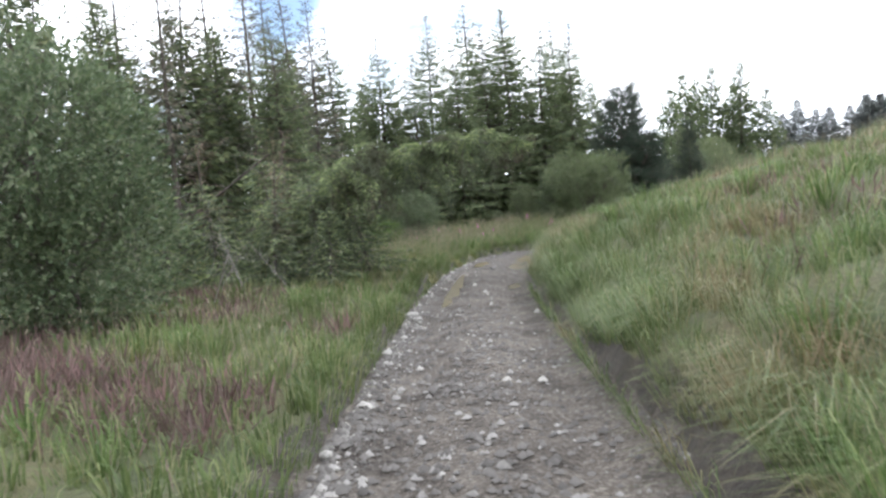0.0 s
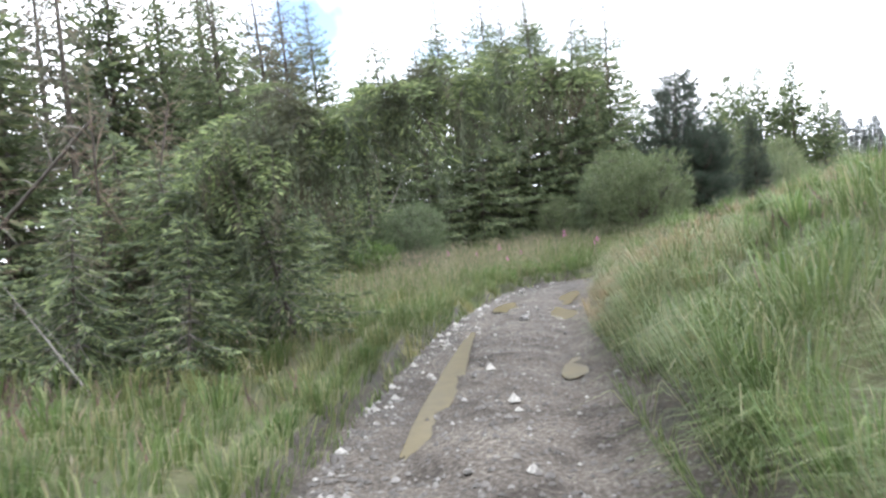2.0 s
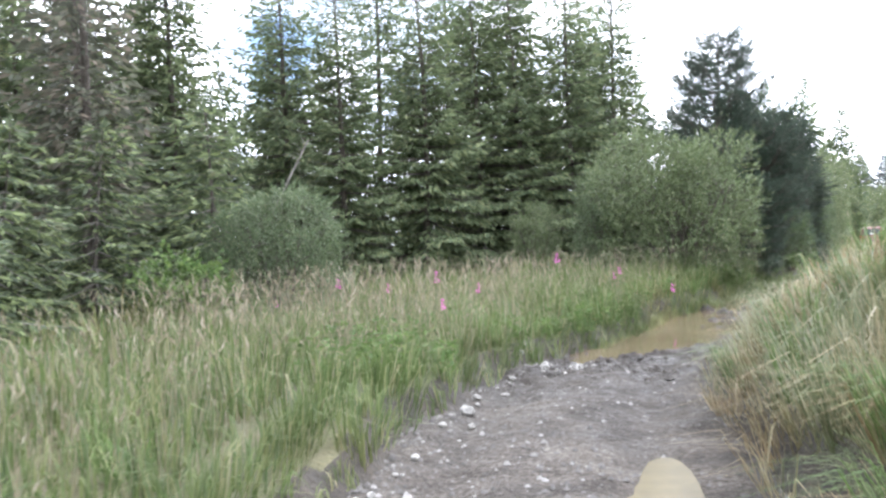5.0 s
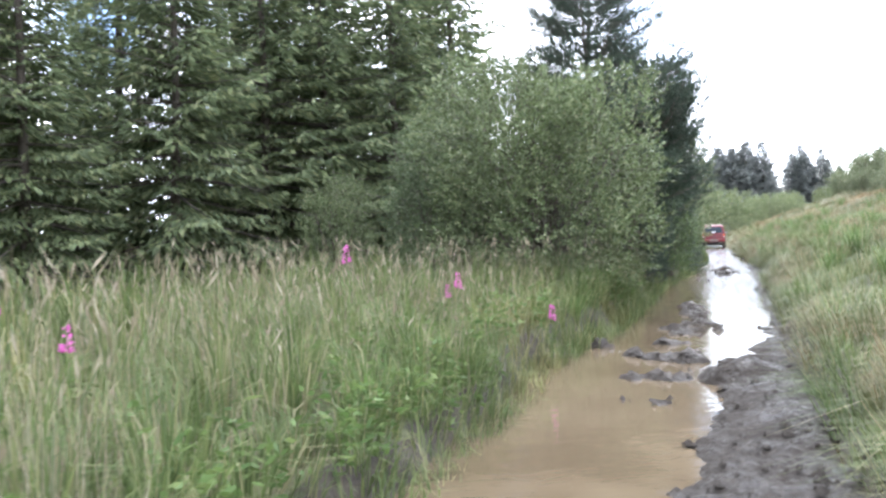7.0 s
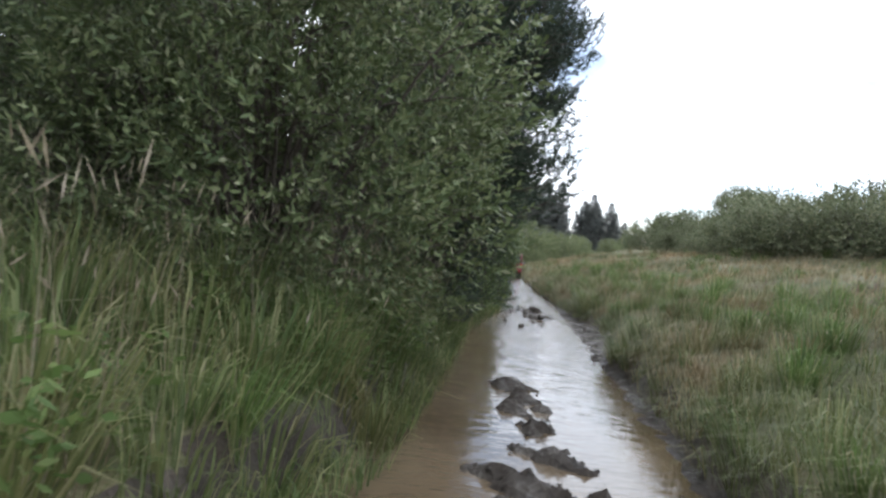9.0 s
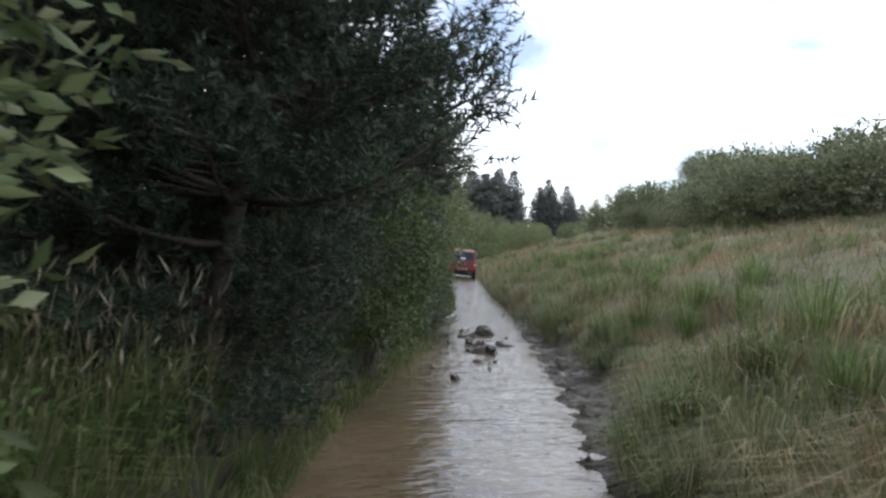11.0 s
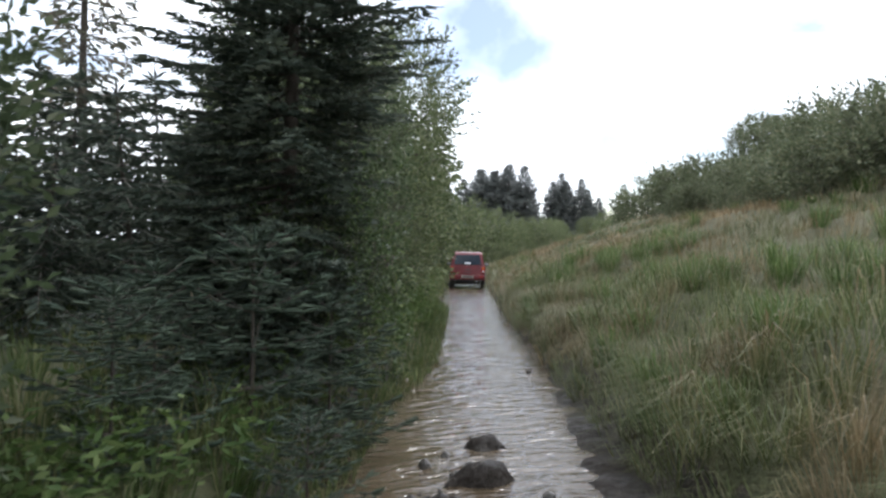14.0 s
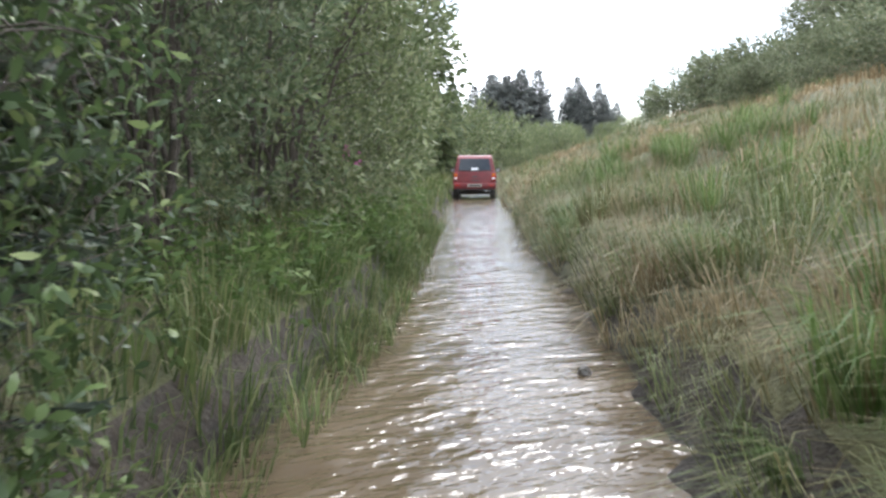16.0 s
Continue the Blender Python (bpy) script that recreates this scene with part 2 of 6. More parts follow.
M_NEARHILL = foliage("grass_near_hill", [(0.0, (0.065, 0.105, 0.032)), (0.5, (0.12, 0.172, 0.052)), (0.85, (0.18, 0.22, 0.08)), (1.0, (0.28, 0.27, 0.14))],
                     [(0.0, (0.12, 0.105, 0.05)), (1.0, (0.29, 0.225, 0.13))], 0.42, (0.54, 0.66), glow=0.40)
M_UPPERGRASS = foliage("grass_upper_hill", [(0.0, (0.075, 0.10, 0.04)), (0.5, (0.14, 0.165, 0.07)), (1.0, (0.27, 0.26, 0.14))],
                       [(0.0, (0.16, 0.12, 0.062)), (0.5, (0.27, 0.20, 0.11)), (1.0, (0.37, 0.29, 0.18))], 0.34, (0.44, 0.56), glow=0.38)
M_TUSSOCK = foliage("tussock_blades", [(0.0, (0.055, 0.10, 0.024)), (0.5, (0.10, 0.165, 0.042)), (0.85, (0.16, 0.225, 0.066)), (1.0, (0.27, 0.29, 0.12))], glow=0.42)
M_SEED = foliage("grass_seed", [(0.0, (0.14, 0.125, 0.07)), (0.5, (0.235, 0.21, 0.12)), (1.0, (0.37, 0.34, 0.22))], glow=0.3)
M_SPRUCE = foliage("spruce_needles", [(0.0, (0.08, 0.11, 0.05)), (0.5, (0.132, 0.174, 0.075)), (0.85, (0.185, 0.232, 0.096)), (1.0, (0.25, 0.285, 0.125))], glow=0.45)
# spruce needles with the shade of the backlit side put into the colour
M_SHADESPRUCE = foliage("shaded_spruce_needles", [(0.0, (0.038, 0.056, 0.036)), (0.6, (0.068, 0.092, 0.056)), (1.0, (0.12, 0.145, 0.086))], glow=0.22)
# paled and greyed: the haze of distance is painted into these needles
M_HAZESPRUCE = foliage("hazed_spruce_needles", [(0.0, (0.15, 0.172, 0.142)), (0.5, (0.205, 0.235, 0.19)), (1.0, (0.28, 0.305, 0.24))], glow=0.55)
M_EDGESPRUCE = foliage("edge_spruce_needles", [(0.0, (0.065, 0.09, 0.046)), (0.45, (0.12, 0.152, 0.074)), (0.75, (0.18, 0.235, 0.095)), (1.0, (0.31, 0.38, 0.15))], [(0.0, (0.11, 0.09, 0.065)), (1.0, (0.20, 0.165, 0.12))], 0.9, (0.62, 0.75), glow=0.38)
# leaning spruce: curtain darkened for its shaded depth, boughs brightened as if lit
M_SHADEHANGING = foliage("shaded_hanging_needles", [(0.0, (0.058, 0.076, 0.042)), (0.5, (0.098, 0.124, 0.065)), (1.0, (0.17, 0.20, 0.105))], [(0.0, (0.085, 0.075, 0.052)), (1.0, (0.16, 0.135, 0.095))], 0.8, (0.50, 0.64), glow=0.4)
M_LITBOUGH = foliage("lit_bough_needles", [(0.0, (0.075, 0.105, 0.042)), (0.45, (0.135, 0.178, 0.070)), (0.75, (0.20, 0.265, 0.095)), (1.0, (0.33, 0.40, 0.15))], [(0.0, (0.075, 0.085, 0.052)), (1.0, (0.14, 0.14, 0.085))], 1.1, (0.5, 0.6), glow=0.42)
M_OLDSPRUCE = foliage("old_spruce_needles", [(0.0, (0.088, 0.098, 0.062)), (0.6, (0.15, 0.165, 0.098)), (1.0, (0.23, 0.20, 0.135))], glow=0.45)
M_YOUNG = foliage("young_spruce_needles", [(0.0, (0.040, 0.064, 0.038)), (0.6, (0.075, 0.112, 0.064)), (1.0, (0.135, 0.18, 0.105))], glow=0.2)
M_PINE = foliage("pine_needles", [(0.0, (0.024, 0.042, 0.024)), (0.6, (0.042, 0.066, 0.036)), (1.0, (0.08, 0.10, 0.058))], glow=0.15)
M_WILLOW = foliage("willow_leaves", [(0.0, (0.064, 0.096, 0.042)), (0.5, (0.106, 0.15, 0.064)), (0.85, (0.15, 0.19, 0.084)), (1.0, (0.23, 0.265, 0.15))], glow=0.4, rough=0.45)
M_SALLOW = foliage("sallow_leaves", [(0.0, (0.064, 0.095, 0.036)), (0.5, (0.112, 0.152, 0.056)), (0.9, (0.18, 0.222, 0.09)), (1.0, (0.27, 0.30, 0.16))], glow=0.22, rough=0.5)
M_THICKET = foliage("thicket_leaves", [(0.0, (0.085, 0.12, 0.045)), (0.5, (0.145, 0.185, 0.072)), (0.9, (0.22, 0.26, 0.115)), (1.0, (0.30, 0.33, 0.19))], glow=0.34, rough=0.5)
M_BANKSALLOW = foliage("bank_sallow_leaves", [(0.0, (0.035, 0.06, 0.022)), (0.6, (0.07, 0.112, 0.036)), (0.88, (0.12, 0.18, 0.052)), (1.0, (0.24, 0.30, 0.11))], glow=0.35, rough=0.42)
M_SCRUB = foliage("scrub_leaves", [(0.0, (0.088, 0.115, 0.054)), (0.6, (0.145, 0.176, 0.082)), (1.0, (0.22, 0.24, 0.125))], glow=0.3)
M_HERB = foliage("herb_leaves", [(0.0, (0.06, 0.11, 0.026)), (0.6, (0.105, 0.17, 0.042)), (1.0, (0.17, 0.23, 0.07))], glow=0.4)
M_PINK = foliage("fireweed_flowers", [(0.0, (0.45, 0.08, 0.28)), (1.0, (0.70, 0.22, 0.48))], glow=0.3)
M_HEATH = foliage("heath_sprigs", [(0.0, (0.085, 0.062, 0.043)), (0.6, (0.15, 0.11, 0.08)), (1.0, (0.22, 0.14, 0.115))], glow=0.2)


# ---- mesh tools ----
def fast_mesh(name, verts, faces):
    """A mesh from arrays: n x 3 places and m x k corners."""
    verts, faces = np.asarray(verts, np.float32), np.asarray(faces, np.int32)
    me = bpy.data.meshes.new(name)
    m, k = faces.shape
    me.vertices.add(len(verts))
    me.vertices.foreach_set("co", verts.ravel())
    me.loops.add(m * k)
    me.loops.foreach_set("vertex_index", faces.ravel())
    me.polygons.add(m)
    me.polygons.foreach_set("loop_start", np.arange(0, m * k, k, dtype=np.int32))
    me.update(calc_edges=True)
    return me


def part(name, data, mat, parent=None, label=""):
    """Links a mesh or bmesh as one object, under its thing where one is given."""
    if isinstance(data, bmesh.types.BMesh):
        bm, data = data, bpy.data.meshes.new(name)
        bm.to_mesh(data)
        bm.free()
    ob = new(name, data)
    if not data.materials:
        data.materials.append(mat)
    if parent is not None:
        ob.parent = parent
    return tagged(ob, label)


def thing(name, place, label, category, group="", turn=0.0, size=1.0):
    ob = new(name)
    ob.empty_display_size = 0.2
    ob.matrix_world = pose(*place, 0, 0, turn) @ Matrix.Scale(size, 4)
    return tagged(ob, label, category, group)


def smooth(me):
    me.polygons.foreach_set("use_smooth", np.ones(len(me.polygons), bool))
    return me


def unit(v):
    return v / np.maximum(np.linalg.norm(v, axis=-1, keepdims=True), 1e-9)


def leaves(base, way, length, width, rng, flat=None, wide=0.45, fold=0.25):
    """One folded rhombus for each base and way. Returns verts and faces."""
    n = len(base)
    way = unit(way)
    ref = unit(rng.normal(size=(n, 3))) if flat is None else flat
    side = unit(np.cross(way, ref))
    up = np.cross(side, way)
    length, width = np.broadcast_to(length, n)[:, None], np.broadcast_to(width, n)[:, None]
    mid = base + way * length * wide
    v = np.stack([base, mid + side * width / 2 + up * width * fold, base + way * length, mid - side * width / 2 + up * width * fold], 1)
    i = np.arange(n)[:, None] * 4
    f = np.concatenate([i + [0, 1, 2], i + [0, 2, 3]], 1).reshape(-1, 3)
    return v.reshape(-1, 3), f


def broad_leaves(base, way, length, width, rng):
    """Rounded leaf blades, folded along the midrib, four triangles each."""
    n = len(base)
    way = unit(way)
    side = unit(np.cross(way, unit(rng.normal(size=(n, 3)) * 0.6 + [0, 0, 1.0])))
    up = np.cross(side, way)
    l, w = np.broadcast_to(length, n)[:, None], np.broadcast_to(width, n)[:, None]
    a, b = base + way * l * 0.38, base + way * l * 0.74 - up * l * 0.04
    v = np.stack([base, a + side * w * 0.42 + up * w * 0.16, b + side * w * 0.45 + up * w * 0.14, base + way * l - up * l * 0.1,
                  b - side * w * 0.45 + up * w * 0.14, a - side * w * 0.42 + up * w * 0.16], 1)
    i = np.arange(n)[:, None] * 6
    return v.reshape(-1, 3), np.concatenate([i + [0, 1, 5], i + [1, 2, 4], i + [1, 4, 5], i + [2, 3, 4]], 1).reshape(-1, 3)


def needles(base, way, length, width, rng):
    """One slim triangle each."""
    n = len(base)
    way = unit(way)
    side = unit(np.cross(way, rng.normal(size=(n, 3))))
    length, width = np.broadcast_to(length, n)[:, None], np.broadcast_to(width, n)[:, None]
    v = np.stack([base - side * width / 2, base + side * width / 2, base + way * length], 1)
    return v.reshape(-1, 3), np.arange(n * 3).reshape(-1, 3)


def joined(pieces):
    vs, fs, k = [], [], 0
    for v, f in pieces:
        vs.append(v)
        fs.append(f + k)
        k += len(v)
    return np.concatenate(vs), np.concatenate(fs)


def tube(points, radii, sides=6):
    """A round limb along a line of points, as quads."""
    pts = np.asarray(points, float)
    n = len(pts)
    tan = unit(np.gradient(pts, axis=0))
    ref = np.where(np.abs(tan[:, 2:3]) > 0.9, [[1.0, 0, 0]], [[0, 0, 1.0]])
    a = unit(np.cross(tan, ref))
    b = np.cross(tan, a)
    ang = np.linspace(0, 2 * np.pi, sides, endpoint=False)
    ring = a[:, None] * np.cos(ang)[None, :, None] + b[:, None] * np.sin(ang)[None, :, None]
    v = (pts[:, None] + ring * np.asarray(radii, float)[:, None, None]).reshape(-1, 3)
    i, j = np.meshgrid(np.arange(n - 1), np.arange(sides), indexing="ij")
    q = np.stack([i * sides + j, i * sides + (j + 1) % sides, (i + 1) * sides + (j + 1) % sides, (i + 1) * sides + j], -1).reshape(-1, 4)
    return v, q


def curve_line(a, b, sag, n=6):
    """A line from a to b, bowed by the vector sag."""
    t = np.linspace(0, 1, n)[:, None]
    return np.asarray(a) * (1 - t) + np.asarray(b) * t + np.asarray(sag) * 4 * t * (1 - t)


# ---- the lie of the land ----
WATER_Z = -1.65
LINE = np.array([(1.9, -60), (1.85, -20), (1.8, 0), (1.8, 9), (1.8, 15), (1.85, 19), (2.0, 22), (2.35, 26), (2.85, 30), (3.55, 34), (4.75, 37.4),
                 (6.5, 40.4), (8.1, 43.0), (9.8, 45.5), (12.4, 49.5), (14.9, 53.7), (18.3, 59.0), (20.35, 62.4), (23.0, 66.7), (28.75, 77.0),
                 (36.4, 90.4), (46, 106), (60, 125), (90, 165)], float)


def dense_line():
    out = []
    p = np.vstack([2 * LINE[0] - LINE[1], LINE, 2 * LINE[-1] - LINE[-2]])
    for k in range(1, len(p) - 2):
        n = max(int(np.linalg.norm(p[k + 1] - p[k]) / 0.35), 2)
        t = np.linspace(0, 1, n, endpoint=False)[:, None]
        out.append(0.5 * (2 * p[k] + (p[k + 1] - p[k - 1]) * t + (2 * p[k - 1] - 5 * p[k] + 4 * p[k + 1] - p[k + 2]) * t ** 2
                          + (3 * p[k] - p[k - 1] - 3 * p[k + 1] + p[k + 2]) * t ** 3))
    return np.concatenate(out)


LINE = dense_line()
TANGENT = unit(np.gradient(LINE, axis=0))
ALONG = np.concatenate([[0], np.cumsum(np.linalg.norm(np.diff(LINE, axis=0), axis=1))])


def beside(x, y):
    """For each place: the y of the nearest point of the track, and how far it lies to the right of it."""
    x, y = np.ravel(x), np.ravel(y)
    ty, d = np.empty(len(x)), np.empty(len(x))
    for a in range(0, len(x), 4000):
        px, py = x[a:a + 4000, None], y[a:a + 4000, None]
        k = np.argmin((px - LINE[None, :, 0]) ** 2 + (py - LINE[None, :, 1]) ** 2, axis=1)
        ex, ey = px[:, 0] - LINE[k, 0], py[:, 0] - LINE[k, 1]
        along = ex * TANGENT[k, 0] + ey * TANGENT[k, 1]
        side = ex * TANGENT[k, 1] - ey * TANGENT[k, 0]
        far = np.abs(along) > 0.6
        d[a:a + 4000] = np.where(far, np.sign(side) * np.hypot(ex, ey), side)
        ty[a:a + 4000] = LINE[k, 1] + np.clip(along, -0.3, 0.3) * TANGENT[k, 1]
    return ty, d


def wave(x, y, size, seed=0.0):
    """A cheap smooth unevenness, -1 to 1."""
    u, v = x / size + seed * 3.7, y / size - seed * 5.1
    return (np.sin(u * 1.7 + 1.3 * np.sin(v * 1.1 + seed)) + np.sin(v * 1.9 + 1.7 * np.sin(u * 0.9 - seed)) + np.sin((u + v) * 1.3 + seed * 2)) / 3


def bed(ty):
    return np.interp(ty, [-60, 0, 16.4, 25, 33, 36.5, 38.2, 40, 46, 130, 200], [0.6, -0.36, -0.88, -1.05, -1.32, -1.49, -1.64, -1.755, -1.80, -1.80, 2.5])


def half_width(ty):
    return np.interp(ty, [0, 28, 35, 41, 43.5, 46, 50, 54, 58, 63, 66, 80, 100], [1.3, 1.28, 1.13, 1.18, 1.36, 1.2, 1.28, 1.26, 1.0, 0.92, 0.80, 0.82, 0.95])


def half_right(ty):
    """The mud shore on the right widens the way past the bend."""
    return half_width(ty) + np.interp(ty, [28, 34, 38, 41, 44, 47, 50, 52.5, 54, 55.5, 58, 60.5, 64, 69, 78, 90], [0, 0.3, 0.5, 0.42, 0.15, 0.15, 0.12, 0.05, 0.3, 0.7, 0.75, 0.5, 0.34, 0.26, 0.18, 0.1])


def half(ty, d):
    return np.where(d > 0, half_right(ty), half_width(ty))


def perlin(x, y, size, seed):
    return np.array([noise.noise(Vector((a / size, b / size, seed))) for a, b in zip(x, y)])


MUD = [(8.14, 42.85, 0.42, 0.15), (8.75, 42.8, 0.45, 0.16), (8.42, 45.25, 0.16, 0.17), (8.47, 44.85, 0.16, 0.15), (8.55, 44.45, 0.2, 0.16), (8.8, 44.05, 0.24, 0.17), (9.05, 43.75, 0.26, 0.17),
       (9.4, 43.65, 0.32, 0.16), (9.35, 44.5, 0.2, 0.15), (9.5, 45.2, 0.28, 0.15), (10.2, 46.3, 0.45, 0.16), (10.6, 46.0, 0.42, 0.16), (10.9, 46.9, 0.4, 0.15), (11.4, 47.8, 0.3, 0.15),
       (11.45, 48.5, 0.32, 0.17), (11.85, 48.8, 0.34, 0.17), (12.2, 49.5, 0.3, 0.16), (17.9, 60.2, 0.3, 0.15), (7.5, 41.9, 0.3, 0.12), (18.3, 58.5, 0.3, 0.14), (18.6, 59.3, 0.2, 0.16), (19.1, 60.4, 0.24, 0.16), (18.9, 61.0, 0.2, 0.15), (19.7, 60.8, 0.25, 0.16), (17.6, 57.5, 0.16, 0.15),
       (18.45, 57.8, 0.2, 0.15), (19.2, 59.3, 0.22, 0.16), (20.2, 61.6, 0.2, 0.16)]


def shore_line(ty):
    """How far to the right of the middle the water gives way to mud."""
    return np.interp(ty, [34, 37, 40, 43, 46, 50, 53, 56.4, 57.7, 62, 70, 80, 110], [-0.3, 0.1, 0.45, 0.75, 0.95, 1.0, 1.0, 1.0, 0.92, 0.8, 0.78, 0.8, 0.8])



def track_height(x, y, ty, d):
    """The worn way itself: ruts and gravel first, then lumps of mud in the water."""
    base = bed(ty)
    dry = np.clip((41 - ty) / 6, 0, 1)
    ruts = -0.07 * (np.exp(-((d - 0.72) / 0.26) ** 2) + np.exp(-((d + 0.72) / 0.26) ** 2)) + 0.03 * np.exp(-(d / 0.4) ** 2)
    z = base + ruts * (0.4 + 0.6 * dry) + 0.025 * wave(x, y, 0.45, 1) + 0.018 * wave(x, y, 0.17, 2) * (1.3 - 0.3 * dry)
    muddy = (ty > 35) & (ty < 66) & (np.abs(d) < 2.6)
    mx_, my_ = x[muddy], y[muddy]
    clods = np.zeros_like(z)
    rough = np.ones_like(z)
    if muddy.any():
        c1, c2, c3 = perlin(mx_, my_, 0.55, 3.1), perlin(mx_, my_, 0.22, 7.7), perlin(mx_, my_, 0.10, 1.9)
        rough[muddy] = np.clip(0.85 + 0.7 * c1 + 0.5 * c2 + 0.35 * c3, 0.25, 1.35)
        clods[muddy] = 0.025 * c1 + 0.035 * c2 + 0.038 * c3
    lumps = np.zeros_like(z)
    for mx, my, r, h in MUD:
        lumps = np.maximum(lumps, h * np.exp(-(((x - mx) ** 2 + (y - my) ** 2) / (r * 1.15) ** 2) ** 1.5) * 1.2)
    z = z + lumps * rough + clods
    hr = half_right(ty)
    t = np.clip((d - shore_line(ty) + 0.28 + 0.12 * wave(x, y, 0.7, 5)) / 0.56, 0, 1)
    shore = t * t * (3 - 2 * t) * np.interp(ty, [34, 38, 42], [0, 0.5, 1])
    calm = np.interp(ty, [40, 44, 52, 54, 58, 61], [1.0, 0.35, 0.35, 0.7, 0.7, 0.25])
    return z - shore * clods * (1 - calm) + shore * (np.interp(ty, [40, 46], [0.20, 0.13]) * (1 - 0.3 * calm + 0.3 * calm * rough) + 0.12 * np.clip(d - shore_line(ty), 0, 1))


def land_height(x, y, ty, d):
    """Turf on both sides: a low bank and flat ground on the left, a cut bank and the hillside on the right."""
    hw, hr = half_width(ty), half_right(ty)
    r = np.maximum(bed(ty), np.where(ty > 42, WATER_Z, -9))
    e = np.maximum(-d - hw, 0)
    left = r + np.interp(ty, [0, 30, 38, 44, 60], [0.16, 0.18, 0.32, 0.40, 0.34]) * np.clip(e / 0.22, 0, 1) + 0.035 * np.clip(e, 0, 3) - 0.012 * np.clip(e - 3, 0, 25) \
        + 0.06 * wave(x, y, 1.6, 6) * np.clip(e, 0, 1) + 0.0022 * np.clip(e - 30, 0, 4000)
    e2 = np.maximum(d - hr, 0)
    lift = np.interp(ty, [0, 26, 45, 57, 70, 84, 104, 122, 150], [4.1, 4.25, 4.5, 5.5, 8.1, 12.8, 11.0, 5.0, 3.0])
    right = r + np.interp(ty, [0, 20, 40, 60], [0.40, 0.45, 0.5, 0.42]) * np.clip(e2 / 0.35, 0, 1) ** 0.8 + lift * (1 - np.exp(-0.40 * np.maximum(e2 - 0.3, 0) / lift)) \
        + 0.22 * wave(x, y, 1.3, 7) * np.clip(e2 / 0.9, 0, 1) + 0.28 * wave(x, y, 4.2, 8) * np.clip(e2 / 2, 0, 1)
    return np.where(d < 0, left, right)


def land(x, y):
    x, y = np.ravel(np.asarray(x, float)), np.ravel(np.asarray(y, float))
    ty, d = beside(x, y)
    z = land_height(x, y, ty, d)
    inside = np.abs(d) < half(ty, d)
    return np.where(inside, track_height(x, y, ty, d), z)


def stand(x, y, down=0.05):
    return float(land([x], [y])[0]) - down


def grid_faces(n, m):
    i, j = np.meshgrid(np.arange(n - 1), np.arange(m - 1), indexing="ij")
    a = i * m + j
    return np.stack([a, a + m, a + m + 1, a + 1], -1).reshape(-1, 4)


def axis_steps(lo, hi, step, far):
    mid = np.arange(lo, hi + step, step)
    grow = np.cumsum(step * 1.12 ** np.arange(1, 80))
    grow = grow[grow < far]
    return np.concatenate([lo - grow[::-1], mid, hi + grow])


# one sheet of ground to the horizon, cut down under the track
gx, gy = axis_steps(-16, 62, 0.7, 2500), axis_steps(-8, 112, 0.7, 2500)
X, Y = (a.ravel() for a in np.meshgrid(gx, gy, indexing="ij"))
TY, D = beside(X, Y)
Z = land_height(X, Y, TY, D) - 0.7 * np.clip((3.0 - np.abs(D)) / 0.5, 0, 1)
ground = part("ground", smooth(fast_mesh("ground", np.stack([X, Y, Z], 1), grid_faces(len(gx), len(gy)))), M_TURF)
tagged(ground, "grassy moorland turf rising to a hillside beside the track", "ground", kind="structure")

# the way with its two banks, laid along the line
s_far = np.interp(78.0, LINE[:, 1], ALONG)
keep = (LINE[:, 1] > -12) & (LINE[:, 1] < 112)
s_mud = np.interp([36.0, 64.0], LINE[:, 1], ALONG)
fine_s = np.concatenate([np.arange(ALONG[keep][0], s_mud[0], 0.12), np.arange(s_mud[0], s_mud[1], 0.075), np.arange(s_mud[1], s_far, 0.13), np.arange(s_far, ALONG[keep][-1], 0.35)])
cx, cy = np.interp(fine_s, ALONG, LINE[:, 0]), np.interp(fine_s, ALONG, LINE[:, 1])
tx, tyy = np.interp(fine_s, ALONG, TANGENT[:, 0]), np.interp(fine_s, ALONG, TANGENT[:, 1])
across = np.concatenate([[-3.3, -2.8, -2.4, -2.1], np.arange(-1.9, 2.3, 0.085), [2.4, 2.55, 2.7, 3.0, 3.4]])
X = (cx[:, None] + tyy[:, None] * across).ravel()
Y = (cy[:, None] - tx[:, None] * across).ravel()
TY, D = np.repeat(cy, len(across)), np.tile(across, len(fine_s))
HW = half(TY, D) + 0.10 * wave(X, Y, 0.8, 9)
Z = np.where(np.abs(D) < HW, track_height(X, Y, TY, D), land_height(X, Y, TY, np.sign(D) * np.maximum(np.abs(D) + half(TY, D) - HW, 0.01)))
Z = np.where(np.abs(D) > 3.2, Z - 0.25, Z)
me = smooth(fast_mesh("track", np.stack([X, Y, Z], 1), grid_faces(len(fine_s), len(across))))
me.materials.append(M_TRACK)
me.materials.append(M_TURF)
me.materials.append(M_EARTH)
over = (np.abs(D) - HW).reshape(len(fine_s), len(across))
over = (over[:-1, :-1] + over[1:, 1:]) / 2
me.polygons.foreach_set("material_index", np.where(over.ravel() > 0.22, 1, np.where(over.ravel() > 0.0, 2, 0)).astype(np.int32))
track = part("road", me, M_TRACK)
tagged(track, "rutted stony track turning to wet dark mud between grass banks", "track", kind="structure")


